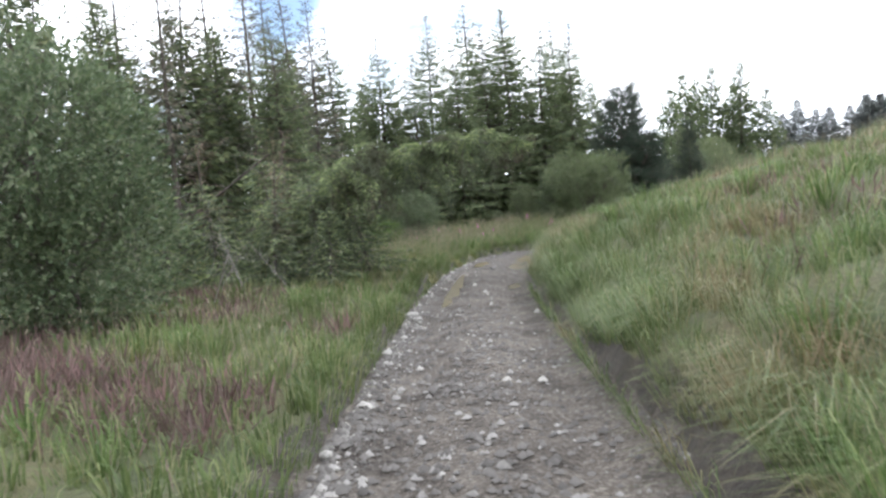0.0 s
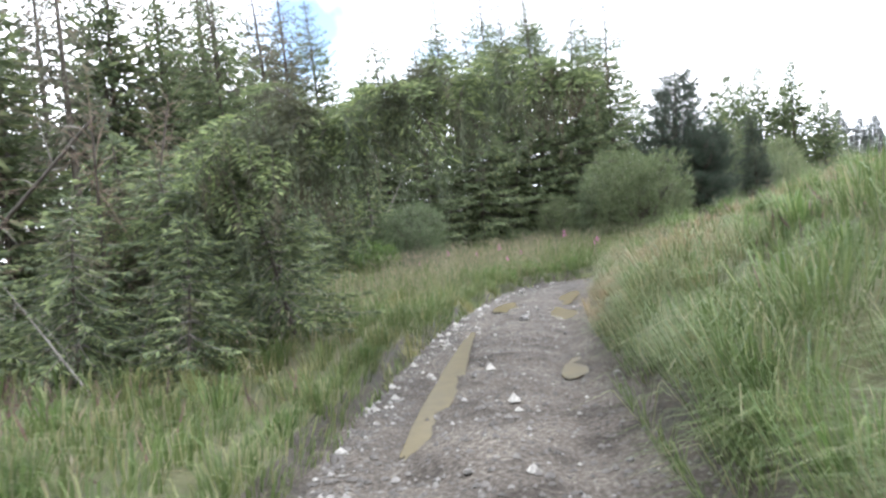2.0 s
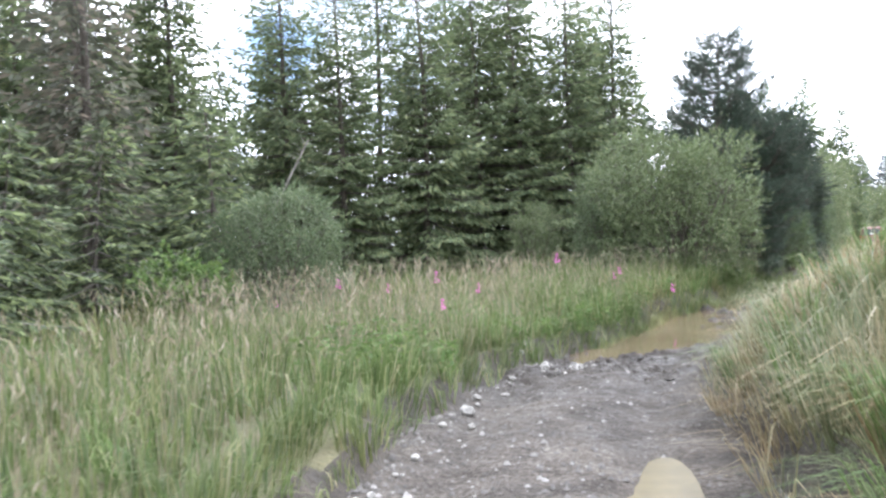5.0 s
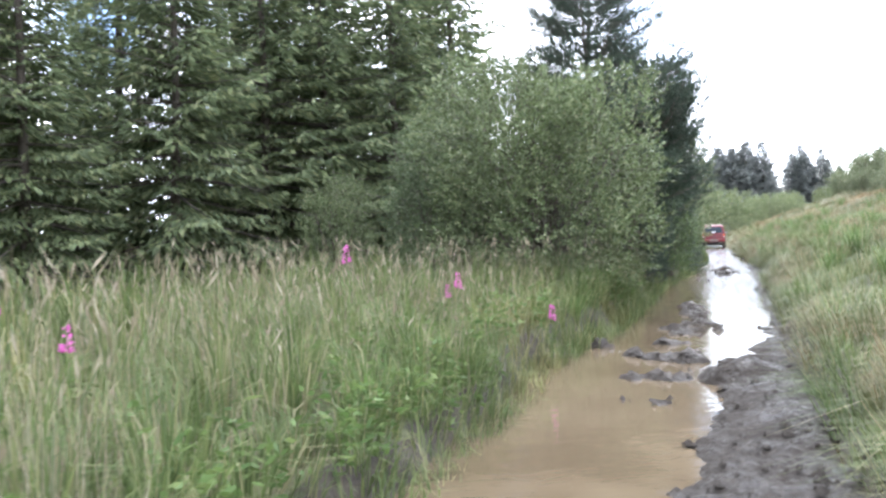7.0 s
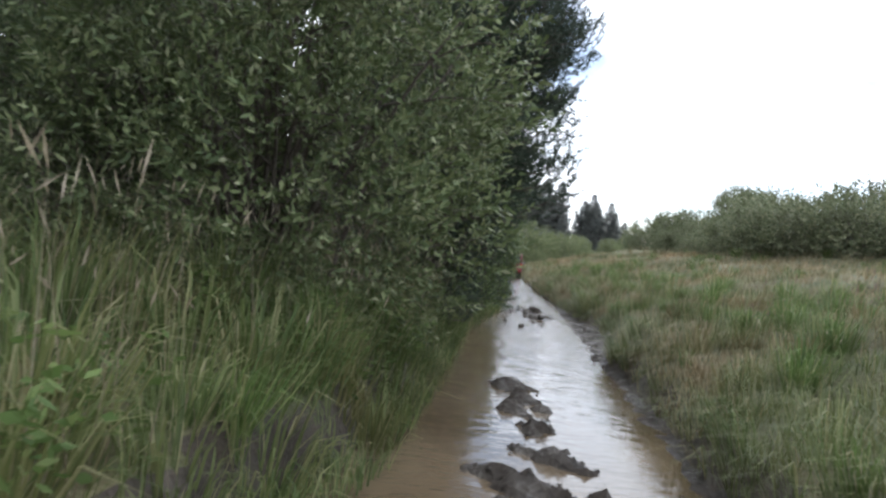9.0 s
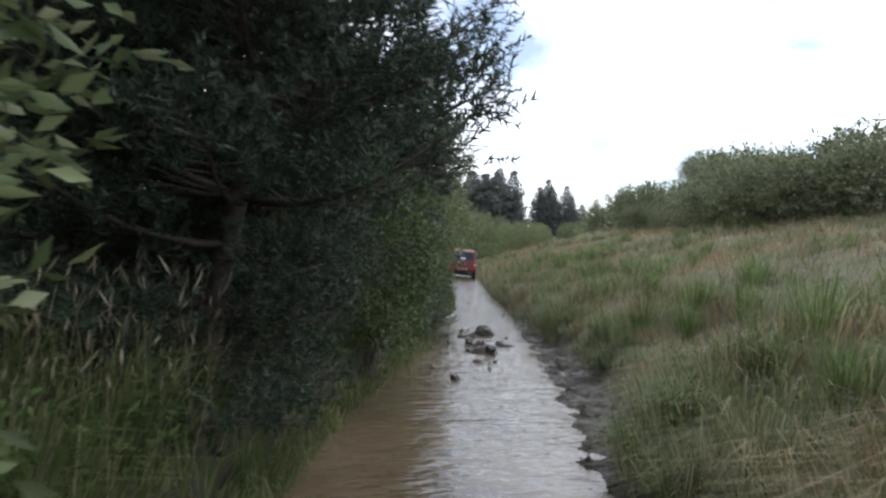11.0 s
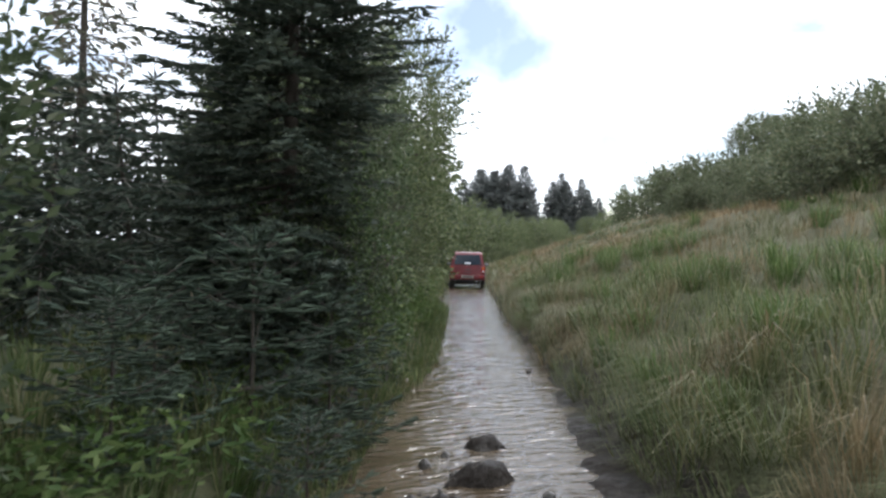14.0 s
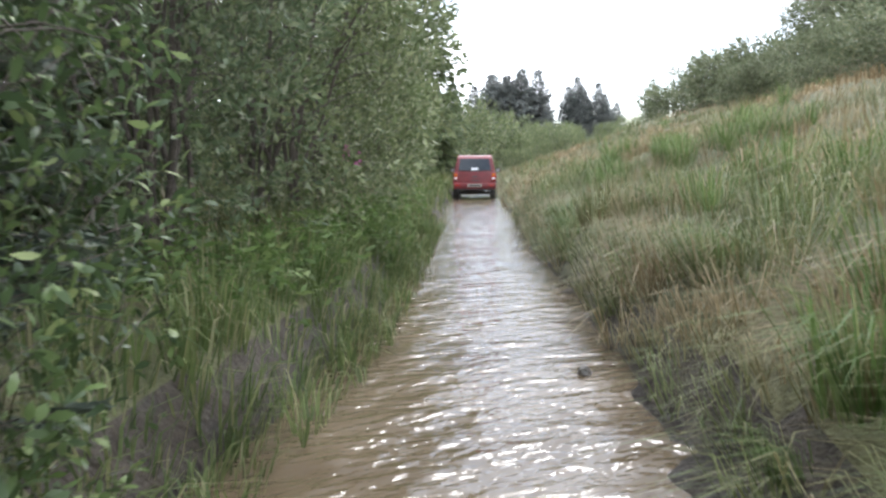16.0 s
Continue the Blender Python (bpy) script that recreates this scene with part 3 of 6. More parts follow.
# muddy water standing in the way
def sheet(name, s_lo, s_hi, half, step):
    s = np.arange(s_lo, s_hi, step)
    ax, ay = np.interp(s, ALONG, LINE[:, 0]), np.interp(s, ALONG, LINE[:, 1])
    bx, by = np.interp(s, ALONG, TANGENT[:, 0]), np.interp(s, ALONG, TANGENT[:, 1])
    c = np.arange(-half, half + 0.01, step)
    wx, wy = (ax[:, None] + by[:, None] * c).ravel(), (ay[:, None] - bx[:, None] * c).ravel()
    calm = np.clip((wy - 46) / 14, 0.1, 1)
    wz = WATER_Z + 0.010 * calm * (wave(wx, wy, 0.33, 11) + 0.7 * wave(wx, wy, 0.19, 12))
    return smooth(fast_mesh(name, np.stack([wx, wy, wz], 1), grid_faces(len(s), len(c))))


s39, s112 = np.interp([36.5, 111.0], LINE[:, 1], ALONG)
water = part("water", sheet("water", s39, s112, 2.1, 0.13), M_WATER)
tagged(water, "brown muddy water flooding the sunken track, rippled and reflecting the sky", "water", kind="structure")


def puddle(x, y, rx, ry, turn):
    """A shallow pool in a rut of the stony part."""
    bm = bmesh.new()
    rng = np.random.default_rng(int(x * 100 + y * 10))
    n = 40
    z = stand(x, y, 0) + (0.042 if 0.8 < ry < 2.5 else 0.03 if ry > 2 else 0.016)
    ring = []
    for k in range(n):
        a = 2 * math.pi * k / n
        r = 1 + 0.2 * math.sin(a * 2 + x * 7) + 0.12 * math.sin(a * 3 + y) + 0.03 * rng.normal()
        ring.append(bm.verts.new((rx * r * math.cos(a), ry * r * math.sin(a), 0)))
    bm.faces.new(ring)
    ob = part("puddle", bm, M_PUDDLE)
    ob.matrix_world = pose(x, y, z, 0, 0, turn)
    tagged(ob, "shallow brown puddle lying in a wheel rut of the track", "puddle", "puddles on the track")


for px, py, rx, ry, turn in ((1.32, 20.9, 0.14, 3.0, -4), (2.80, 21.2, 0.18, 0.6, -4), (3.05, 26.8, 0.28, 1.1, -8), (3.5, 30.2, 0.26, 1.2, -9), (2.1, 28.8, 0.22, 1.0, -8)):
    puddle(px, py, rx, ry, turn)


# ---- trees ----
def spruce_arrays(h, r, seed, first=0.06, gap=0.34, droop=0.35, leaf=(0.20, 0.07), per=0.12, thin=1.0, bare=0.0, hang=0.25, least=0.45):
    """Needle sprays and limbs of a spruce with its foot at the origin. bare: share of the height with dead twigs only."""
    rng = np.random.default_rng(seed)
    limb, bases, ways, lens = [], [], [], []
    trunk = curve_line((0, 0, -0.1), (rng.normal() * 0.012 * h, rng.normal() * 0.012 * h, h), (rng.normal() * 0.01 * h, rng.normal() * 0.01 * h, 0), 10)
    rad = 0.011 * h * (1 - np.linspace(0, 1, 10) * 0.97) + 0.01
    z = first * h
    while z < h * 0.985:
        share = z / h
        n = rng.integers(6, 9)
        a0 = rng.uniform(0, 6.28)
        for k in range(n):
            if rng.uniform() > thin:
                continue
            a = a0 + 6.28 * k / n + rng.normal() * 0.25
            ln = (r * (1 - share) ** 0.74 + 0.08) * rng.uniform(0.6, 1.12)
            if share < 0.16:
                ln *= 0.85 + share
            at = np.array([np.interp(z, trunk[:, 2], trunk[:, 0]), np.interp(z, trunk[:, 2], trunk[:, 1]), z + rng.normal() * 0.06])
            out = np.array([math.cos(a), math.sin(a), 0.0])
            rise = 0.55 * share - droop * (1 - share)
            tip = at + out * ln + np.array([0, 0, rise * ln])
            line = curve_line(at, tip, np.array([0, 0, -0.06 * ln]), 6)
            limb.append(tube(line[[0, -1]], [0.012 + 0.008 * ln, 0.004], 3))
            if share < bare:
                continue
            m = max(int(ln / per), 3)
            t = np.linspace(0.12, 1, m)
            pts = np.stack([np.interp(t, np.linspace(0, 1, 6), line[:, c]) for c in range(3)], 1)
            fwd = unit(np.gradient(line, axis=0).mean(0))
            sidev = np.array([-out[1], out[0], 0])
            for sgn in (-1, 1):
                w = unit(fwd * 0.75 + sidev * sgn)
                tw = np.minimum((1 - t) * ln * 0.42 + 0.10, 0.7) * rng.uniform(0.7, 1.2, m)
                q = np.maximum((tw / leaf[0] * 1.5).astype(int), 1)
                for j in range(m):
                    u = (np.arange(q[j]) + rng.uniform(0, 0.6, q[j])) / q[j]
                    p = pts[j] + w * (u * tw[j])[:, None]
                    p[:, 2] -= (droop * 0.5 + hang) * (u * tw[j]) ** 1.2 + rng.uniform(0, 0.03, q[j])
                    bases.append(p)
                    dn = w + fwd * 0.3 + rng.normal(size=(q[j], 3)) * 0.28
                    dn[:, 2] -= 0.18 + droop * 0.6 + hang * rng.uniform(0.4, 1.4, q[j])
                    ways.append(dn)
                    lens.append(np.full(q[j], min(max(ln / 1.1, least), 1.0)))
            bases.append(pts[-2:])
            ways.append(np.repeat(fwd[None], 2, 0) + rng.normal(size=(2, 3)) * 0.1)
            lens.append(np.full(2, min(max(ln / 1.1, 0.4), 1.0)))
        z += gap * rng.uniform(0.75, 1.25) * (1.15 - 0.45 * share)
    bases.append(np.array([[trunk[-1, 0], trunk[-1, 1], h - 0.12]] * 5))
    ways.append(np.array([[0, 0, 1.0]] * 5) + rng.normal(size=(5, 3)) * 0.12)
    lens.append(np.full(5, 0.6))
    bases, ways, lens = np.concatenate(bases), np.concatenate(ways), np.concatenate(lens)
    k = len(bases)
    tilt = unit(np.array([0, 0, 1.0]) + rng.normal(size=(k, 3)) * 0.5)
    crown = leaves(bases, ways, leaf[0] * lens * rng.uniform(0.7, 1.35, k), leaf[1] * lens * rng.uniform(0.7, 1.3, k), rng, flat=tilt, fold=0.3)
    return tube(trunk, rad, 7), joined(limb), crown


def spruce_meshes(tag, **kw):
    t, l, c = spruce_arrays(**kw)
    return smooth(fast_mesh(tag + "_trunk", *t)), fast_mesh(tag + "_branches", *l), fast_mesh(tag + "_crown", *c)


def make_tree(name, meshes, mats, place, label, category, group="", turn=0.0, size=1.0, lean=(0, 0)):
    ob = new(name)
    ob.matrix_world = pose(*place, lean[0], lean[1], turn) @ (Matrix.Diagonal((*size, 1)) if isinstance(size, tuple) else Matrix.Scale(size, 4))
    tagged(ob, label, category, group)
    for n, me, mat in zip(("trunk", "branchwork", "crown"), meshes, mats):
        o = part(n, me, mat, ob)
        if n != "trunk":
            tagged(o, kind="stuff")
    return ob


NEEDLE = (M_BARK, M_BARK, M_SPRUCE)
SPRUCES = [spruce_meshes("spruce_a", h=13.5, r=3.1, seed=1, gap=0.39, per=0.10, leaf=(0.26, 0.082), hang=0.18),
           spruce_meshes("spruce_b", h=11.5, r=3.0, seed=2, gap=0.38, per=0.10, leaf=(0.26, 0.082), droop=0.42, hang=0.2),
           spruce_meshes("spruce_c", h=15.0, r=3.3, seed=3, gap=0.42, per=0.10, leaf=(0.27, 0.085), droop=0.3, hang=0.18)]
FAR_SPRUCE = [spruce_meshes("far_spruce_a", h=13.0, r=3.1, seed=4, gap=0.42, per=0.25, leaf=(0.55, 0.25)),
              spruce_meshes("far_spruce_b", h=15.0, r=3.0, seed=5, gap=0.44, per=0.25, leaf=(0.55, 0.25), droop=0.25)]
DISTANT = [spruce_meshes("distant_spruce_a", h=12.0, r=2.9, seed=8, first=0.02, gap=0.30, per=0.24, leaf=(0.52, 0.27), hang=0.12, least=0.6),
           spruce_meshes("distant_spruce_b", h=13.0, r=2.6, seed=9, first=0.02, gap=0.32, per=0.25, leaf=(0.54, 0.28), droop=0.25, hang=0.12, least=0.6)]
LANKY = [spruce_meshes("lanky_spruce_a", h=15.0, r=2.2, seed=6, gap=0.48, per=0.17, leaf=(0.36, 0.14), thin=0.78, bare=0.2, droop=0.25),
         spruce_meshes("lanky_spruce_b", h=16.5, r=2.0, seed=7, gap=0.52, per=0.17, leaf=(0.36, 0.14), thin=0.72, bare=0.32, droop=0.3)]


def plant_spruce(x, y, kind, size, turn, label="dark green spruce with drooping skirted branches at the wood's edge", group="spruces of the wood"):
    make_tree("spruce_tree", kind, NEEDLE, (x, y, stand(x, y, 0.1)), label, "tree", group, turn, size)


# the front of the wood that closes the view behind the grass
for x, y, k, size, turn in ((-1.2, 52.5, 0, 0.78, 10), (1.3, 54.8, 1, 0.95, 80), (3.6, 57.6, 0, 0.95, 140), (5.6, 58.6, 2, 0.92, 200), (8.0, 60.4, 1, 1.1, 250), (10.2, 63.0, 0, 1.0, 300),
                           (-3.6, 55.0, 1, 1.05, 30), (-0.6, 58.0, 2, 0.92, 100), (2.6, 62.0, 0, 1.12, 160), (6.0, 64.5, 2, 1.0, 220),
                           (-6.0, 50.0, 0, 0.9, 60), (9.8, 69.0, 0, 1.1, 120), (-6.2, 36.0, 1, 0.82, 70), (20.2, 70.7, 1, 0.55, 200), (15.0, 70.5, 0, 0.62, 20)):
    plant_spruce(x, y, SPRUCES[k], size * 1.12, turn)

# lanky thinned spruces along the older edge
for x, y, k, size, turn in ((-11.5, 41.0, 0, 0.92, 0), (-9.2, 44.0, 1, 0.9, 40), (-12.5, 47.5, 1, 0.98, 90), (-8.0, 48.5, 0, 0.95, 140), (-14.5, 38.0, 0, 0.86, 190), (-6.2, 44.5, 0, 0.8, 250),
                           (-16.0, 44.0, 1, 0.95, 300), (-10.5, 35.5, 1, 0.75, 20), (-7.3, 40.0, 1, 0.72, 200), (-18.0, 36.0, 0, 0.95, 120), (-13.0, 30.5, 0, 0.7, 60), (18.15, 78.0, 0, 0.8, 10)):
    make_tree("spruce_tree", LANKY[k], (M_BARK, M_BARK, M_OLDSPRUCE), (x, y, stand(x, y, 0.1)),
              "tall thin spruce with bare lower trunk and sparse ragged branches", "tree", "lanky spruces of the wood", turn, size * 1.15)

# deeper rows
rng0 = np.random.default_rng(40)
deep = [(-9.5 + 3.4 * i + rng0.normal() * 0.8, 66 + 1.35 * i + rng0.normal() * 1.6) for i in range(8)] + [(-22 + 3.3 * i + rng0.normal(), 52 + rng0.normal() * 2) for i in range(5)] \
    + [(-17 + 1.0 * i, 17 + 4.6 * i + rng0.normal()) for i in range(7)] \
    + [(11.5 + 2.0 * i + rng0.normal() * 0.6, 72 + 3.2 * i) for i in range(1)] + [(-14.5 + 2.2 * i + rng0.normal() * 0.6, 56 + 1.6 * i) for i in range(5)]
for i, (x, y) in enumerate(deep):
    plant_spruce(x, y, FAR_SPRUCE[i % 2], float(rng0.uniform(0.75, 1.0)), float(rng0.uniform(0, 360)))

# spruces beyond the hillside and at the end of the valley
for x, y, k, size, turn in ((29.3, 101.0, 0, 0.95, 0), (34.2, 106.0, 1, 0.88, 50), (39.5, 113.0, 0, 0.9, 100), (31.5, 103.5, 1, 0.80, 160), (26.0, 95.0, 0, 0.8, 200),
                           (22.0, 88.0, 1, 0.34, 240), (24.4, 92.0, 0, 0.4, 90), (37.3, 104.5, 1, 0.88, 70), (39.2, 100.6, 0, 0.78, 150)):
    plant_spruce(x, y, FAR_SPRUCE[k], size * 1.25, turn, "spruce rising behind the brow of the hill", "spruces beyond the hill")
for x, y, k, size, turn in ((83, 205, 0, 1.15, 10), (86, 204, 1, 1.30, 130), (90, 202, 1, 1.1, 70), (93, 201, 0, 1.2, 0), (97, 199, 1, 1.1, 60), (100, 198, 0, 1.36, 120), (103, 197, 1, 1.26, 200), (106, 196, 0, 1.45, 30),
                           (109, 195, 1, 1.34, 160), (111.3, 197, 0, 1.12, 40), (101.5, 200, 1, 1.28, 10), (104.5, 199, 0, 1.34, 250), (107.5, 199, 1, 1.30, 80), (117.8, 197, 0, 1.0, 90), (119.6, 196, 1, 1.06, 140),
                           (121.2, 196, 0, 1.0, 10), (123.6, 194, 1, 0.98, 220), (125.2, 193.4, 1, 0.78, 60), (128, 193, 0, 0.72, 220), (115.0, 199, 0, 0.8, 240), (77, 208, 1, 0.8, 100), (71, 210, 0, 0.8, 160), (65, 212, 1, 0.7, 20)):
    make_tree("spruce_tree", DISTANT[k], (M_BARK, M_BARK, M_HAZESPRUCE), (x, y, stand(x, y, 0.3)), "distant spruce closing the end of the valley, haze mixed into its grey-green needle colour", "tree", "distant spruces", turn, (size * 1.35, size * 1.35, size * 1.06))


def bush_arrays(h, r, seed, stems, twigs, per, leaf, squash=1.0, low=0.12, stem_r=0.03, broad=False, foot=None, reach=-0.6):
    """A shrub or small tree of leaning stems, with leaves set round the shoots that cover its lobes. r: half its width.
    foot, reach: where it stands, and how near to the middle of the way it may grow (rubbed back by cars)."""
    rng = np.random.default_rng(seed)
    limbs = []
    # uneven lobes make the outline
    lobes = [(np.array([rng.uniform(-0.55, 0.55) * r, rng.uniform(-0.55, 0.55) * r, h * rng.uniform(0.40, 0.74)]), rng.uniform(0.34, 0.56)) for _ in range(11)]
    lobes += [(np.array([math.cos(k * 1.26 + seed) * 0.48 * r, math.sin(k * 1.26 + seed) * 0.48 * r, h * 0.26]), 0.44) for k in range(5)]
    lobes.append((np.array([0, 0, h * 0.5]), 0.8))
    for _ in range(stems):
        a, q = rng.uniform(0, 6.28), rng.uniform(0.2, 0.75)
        foot_ = np.array([rng.normal() * 0.12 * r, rng.normal() * 0.12 * r, -0.1])
        end = np.array([math.cos(a) * r * q, math.sin(a) * r * q, h * rng.uniform(0.6, 0.9) * (1 - 0.25 * q)])
        line = curve_line(foot_, end, np.array([math.cos(a), math.sin(a), 0.4]) * r * -0.06, 7) + np.vstack([np.zeros(3), rng.normal(size=(6, 3)) * 0.02 * r])
        limbs.append(tube(line, np.linspace(stem_r * rng.uniform(0.7, 1.2), stem_r * 0.25, 7), 5))
        for t in (0.45, 0.6, 0.75, 0.88):
            p = np.array([np.interp(t, np.linspace(0, 1, 7), line[:, c]) for c in range(3)])
            out = unit(np.array([rng.normal() + math.cos(a) * 0.6, rng.normal() + math.sin(a) * 0.6, rng.uniform(0.1, 0.9)]))
            e = p + out * r * rng.uniform(0.25, 0.5)
            limbs.append(tube(curve_line(p, e, (0, 0, 0.04 * r), 4), np.linspace(stem_r * 0.35, stem_r * 0.12, 4), 3))
    cen_all, rad_all = np.array([l[0] for l in lobes]), np.array([l[1] for l in lobes])
    stretch = np.array([r, r, h * 0.52 * squash])
    pick = rng.choice(len(lobes), twigs * 2, p=rad_all ** 2 / (rad_all ** 2).sum())
    v = unit(rng.normal(size=(twigs * 2, 3)))
    u0 = rng.uniform(size=twigs * 2)
    dist = np.where(u0 < 0.72, rng.uniform(0.86, 1.02, twigs * 2), np.where(u0 < 0.94, rng.uniform(0.45, 0.86, twigs * 2), rng.uniform(1.02, 1.14, twigs * 2)))
    pos = cen_all[pick] + v * (dist * rad_all[pick])[:, None] * stretch
    deep_in = (np.linalg.norm((pos[:, None] - cen_all[None]) / stretch, axis=2) / rad_all).min(1)
    ok = (pos[:, 2] > low * h * rng.uniform(0.2, 1.4, twigs * 2)) & ((deep_in > 0.72) | (rng.uniform(size=twigs * 2) < 0.3))
    pos, v = pos[ok][:twigs], v[ok][:twigs]
    if foot:
        _, off = beside(pos[:, 0] + foot[0], pos[:, 1] + foot[1])
        keep_ = off < reach - 0.12
        pos, v = pos[keep_], v[keep_]
    n = len(pos)
    way = unit(v * [1, 1, 0.6] + rng.normal(size=(n, 3)) * 0.38 + [0, 0, 0.45])
    tl = rng.uniform(0.7, 1.4, n) * leaf[0] * (0.9 + 0.28 * per)
    thin = needles(pos - way * tl[:, None] * 0.5, way, tl * 1.45, np.full(n, 0.004 + leaf[1] * 0.06), rng)
    k = np.arange(per)[None]
    u = (k + rng.uniform(0, 0.8, (n, per))) / per
    b = (pos[:, None] + way[:, None] * (u * tl[:, None])[..., None]).reshape(-1, 3)
    s1 = unit(np.cross(way, rng.normal(size=(n, 3))))
    s2 = np.cross(way, s1)
    ang = k * 2.4 + rng.uniform(0, 6.28, (n, 1))
    ring = s1[:, None] * np.cos(ang)[..., None] + s2[:, None] * np.sin(ang)[..., None]
    w = (way[:, None] * (0.45 + 0.7 * u)[..., None] + ring * (1.05 - 0.55 * u)[..., None]).reshape(-1, 3) + rng.normal(size=(n * per, 3)) * 0.2
    m = len(b)
    make = broad_leaves if broad else leaves
    crown = make(b, w, leaf[0] * rng.uniform(0.6, 1.25, m), leaf[1] * rng.uniform(0.75, 1.2, m), rng)
    return joined(limbs), thin, crown


def bush_meshes(tag, **kw):
    l, t, c = bush_arrays(**kw)
    return smooth(fast_mesh(tag + "_stems", *l)), fast_mesh(tag + "_twigs", *t), fast_mesh(tag + "_crown", *c)


def make_bush(name, meshes, leaf_mat, place, label, category="bush", group="", turn=0.0, size=1.0):
    ob = new(name)
    ob.matrix_world = pose(*place, 0, 0, turn) @ (Matrix.Diagonal((*size, 1)) if isinstance(size, tuple) else Matrix.Scale(size, 4))
    tagged(ob, label, category, group)
    for n, me, mat in zip(("stemwork", "twigwork", "crown"), meshes, (M_BARK, M_BARK, leaf_mat)):
        tagged(part(n, me, mat, ob), kind="stuff")
    return ob


# the big round willow that leans over the ford
make_bush("willow_bush", bush_meshes("willow", h=4.4, r=2.35, seed=21, stems=30, twigs=4600, per=10, leaf=(0.095, 0.036), low=0.03, stem_r=0.04, foot=(9.0, 49.5), reach=-0.55), M_SALLOW,
          (9.0, 49.5, stand(9.0, 49.5)), "big round grey-green willow bush overhanging the flooded track")
make_bush("willow_bush", bush_meshes("willow_side", h=3.7, r=1.2, seed=33, stems=14, twigs=1700, per=9, leaf=(0.09, 0.034), low=0.03, stem_r=0.035), M_WILLOW,
          (7.4, 50.9, stand(7.4, 50.9)), "smaller green willow bush grown against the big one")
# broadleaf tree beside the first stretch
make_bush("broadleaf_tree", bush_meshes("broadleaf", h=4.7, r=1.95, seed=22, stems=12, twigs=2600, per=9, leaf=(0.12, 0.062), low=0.02, stem_r=0.05), M_WILLOW,
          (-4.9, 15.0, stand(-4.9, 15.0)), "leafy green broadleaf tree at the edge of the wood", "tree")
make_bush("sallow_bush", bush_meshes("sallow_small", h=2.9, r=1.5, seed=23, stems=10, twigs=2200, per=9, leaf=(0.08, 0.034), low=0.03), M_WILLOW,
          (-1.2, 42.8, stand(-1.2, 42.8)), "grey-green sallow shrub in front of the dark spruces")
make_bush("sallow_bush", bush_meshes("sallow_thin", h=3.0, r=0.95, seed=24, stems=8, twigs=900, per=9, leaf=(0.08, 0.032), low=0.05), M_SALLOW,
          (5.4, 54.3, stand(5.4, 54.3)), "slim grey-green sallow shrub among the tall grass")
make_bush("alder_bush", bush_meshes("alder", h=1.5, r=0.7, seed=25, stems=6, twigs=260, per=8, leaf=(0.10, 0.065), low=0.1, broad=True), M_HERB,
          (-2.2, 40.4, stand(-2.2, 40.4)), "low light-green leafy alder shrub in the grass")
# sallows that brush the cars past the pine
make_bush("sallow_bush", bush_meshes("bank_sallow", h=2.5, r=1.15, seed=26, stems=18, twigs=1800, per=10, leaf=(0.056, 0.026), low=0.02, stem_r=0.016, broad=True, foot=(15.25, 56.7), reach=-0.4), M_BANKSALLOW,
          (15.25, 56.7, stand(15.25, 56.7)), "upright fresh-green sallow with rounded leaves on the bank beside the pine")
make_bush("sallow_bush", bush_meshes("bank_sallow_small", h=2.1, r=0.95, seed=35, stems=12, twigs=1150, per=9, leaf=(0.060, 0.021), low=0.02, stem_r=0.014, broad=True, foot=(19.45, 63.3), reach=-0.5), M_BANKSALLOW,
          (19.45, 63.3, stand(19.45, 63.3)), "low leafy sallow leaning out from under the dark spruce")
make_bush("willow_bush", bush_meshes("near_willow", h=4.8, r=1.3, seed=27, stems=12, twigs=1700, per=9, leaf=(0.085, 0.034), low=0.33, foot=(20.6, 66.6), reach=-0.95), M_WILLOW,
          (20.6, 66.6, stand(20.6, 66.6)), "leafy green willow shrub reaching over the bank")
thicket = bush_meshes("thicket_willow", h=5.4, r=2.1, seed=28, stems=14, twigs=2300, per=8, leaf=(0.11, 0.05), low=0.0, stem_r=0.035)
for x, y, size, turn in ((22.2, 70.3, 1.05, 0), (24.2, 74.2, 0.95, 130), (26.4, 78.6, 0.8, 250), (20.6, 72.6, 0.6, 60)):
    make_bush("willow_bush", thicket, M_THICKET, (x, y, stand(x, y)), "tall green willow of the thicket along the water", "bush", "willow thicket", turn, size)
mid = bush_meshes("mid_willow", h=4.6, r=2.3, seed=29, stems=8, twigs=800, per=7, leaf=(0.20, 0.105), low=0.01)
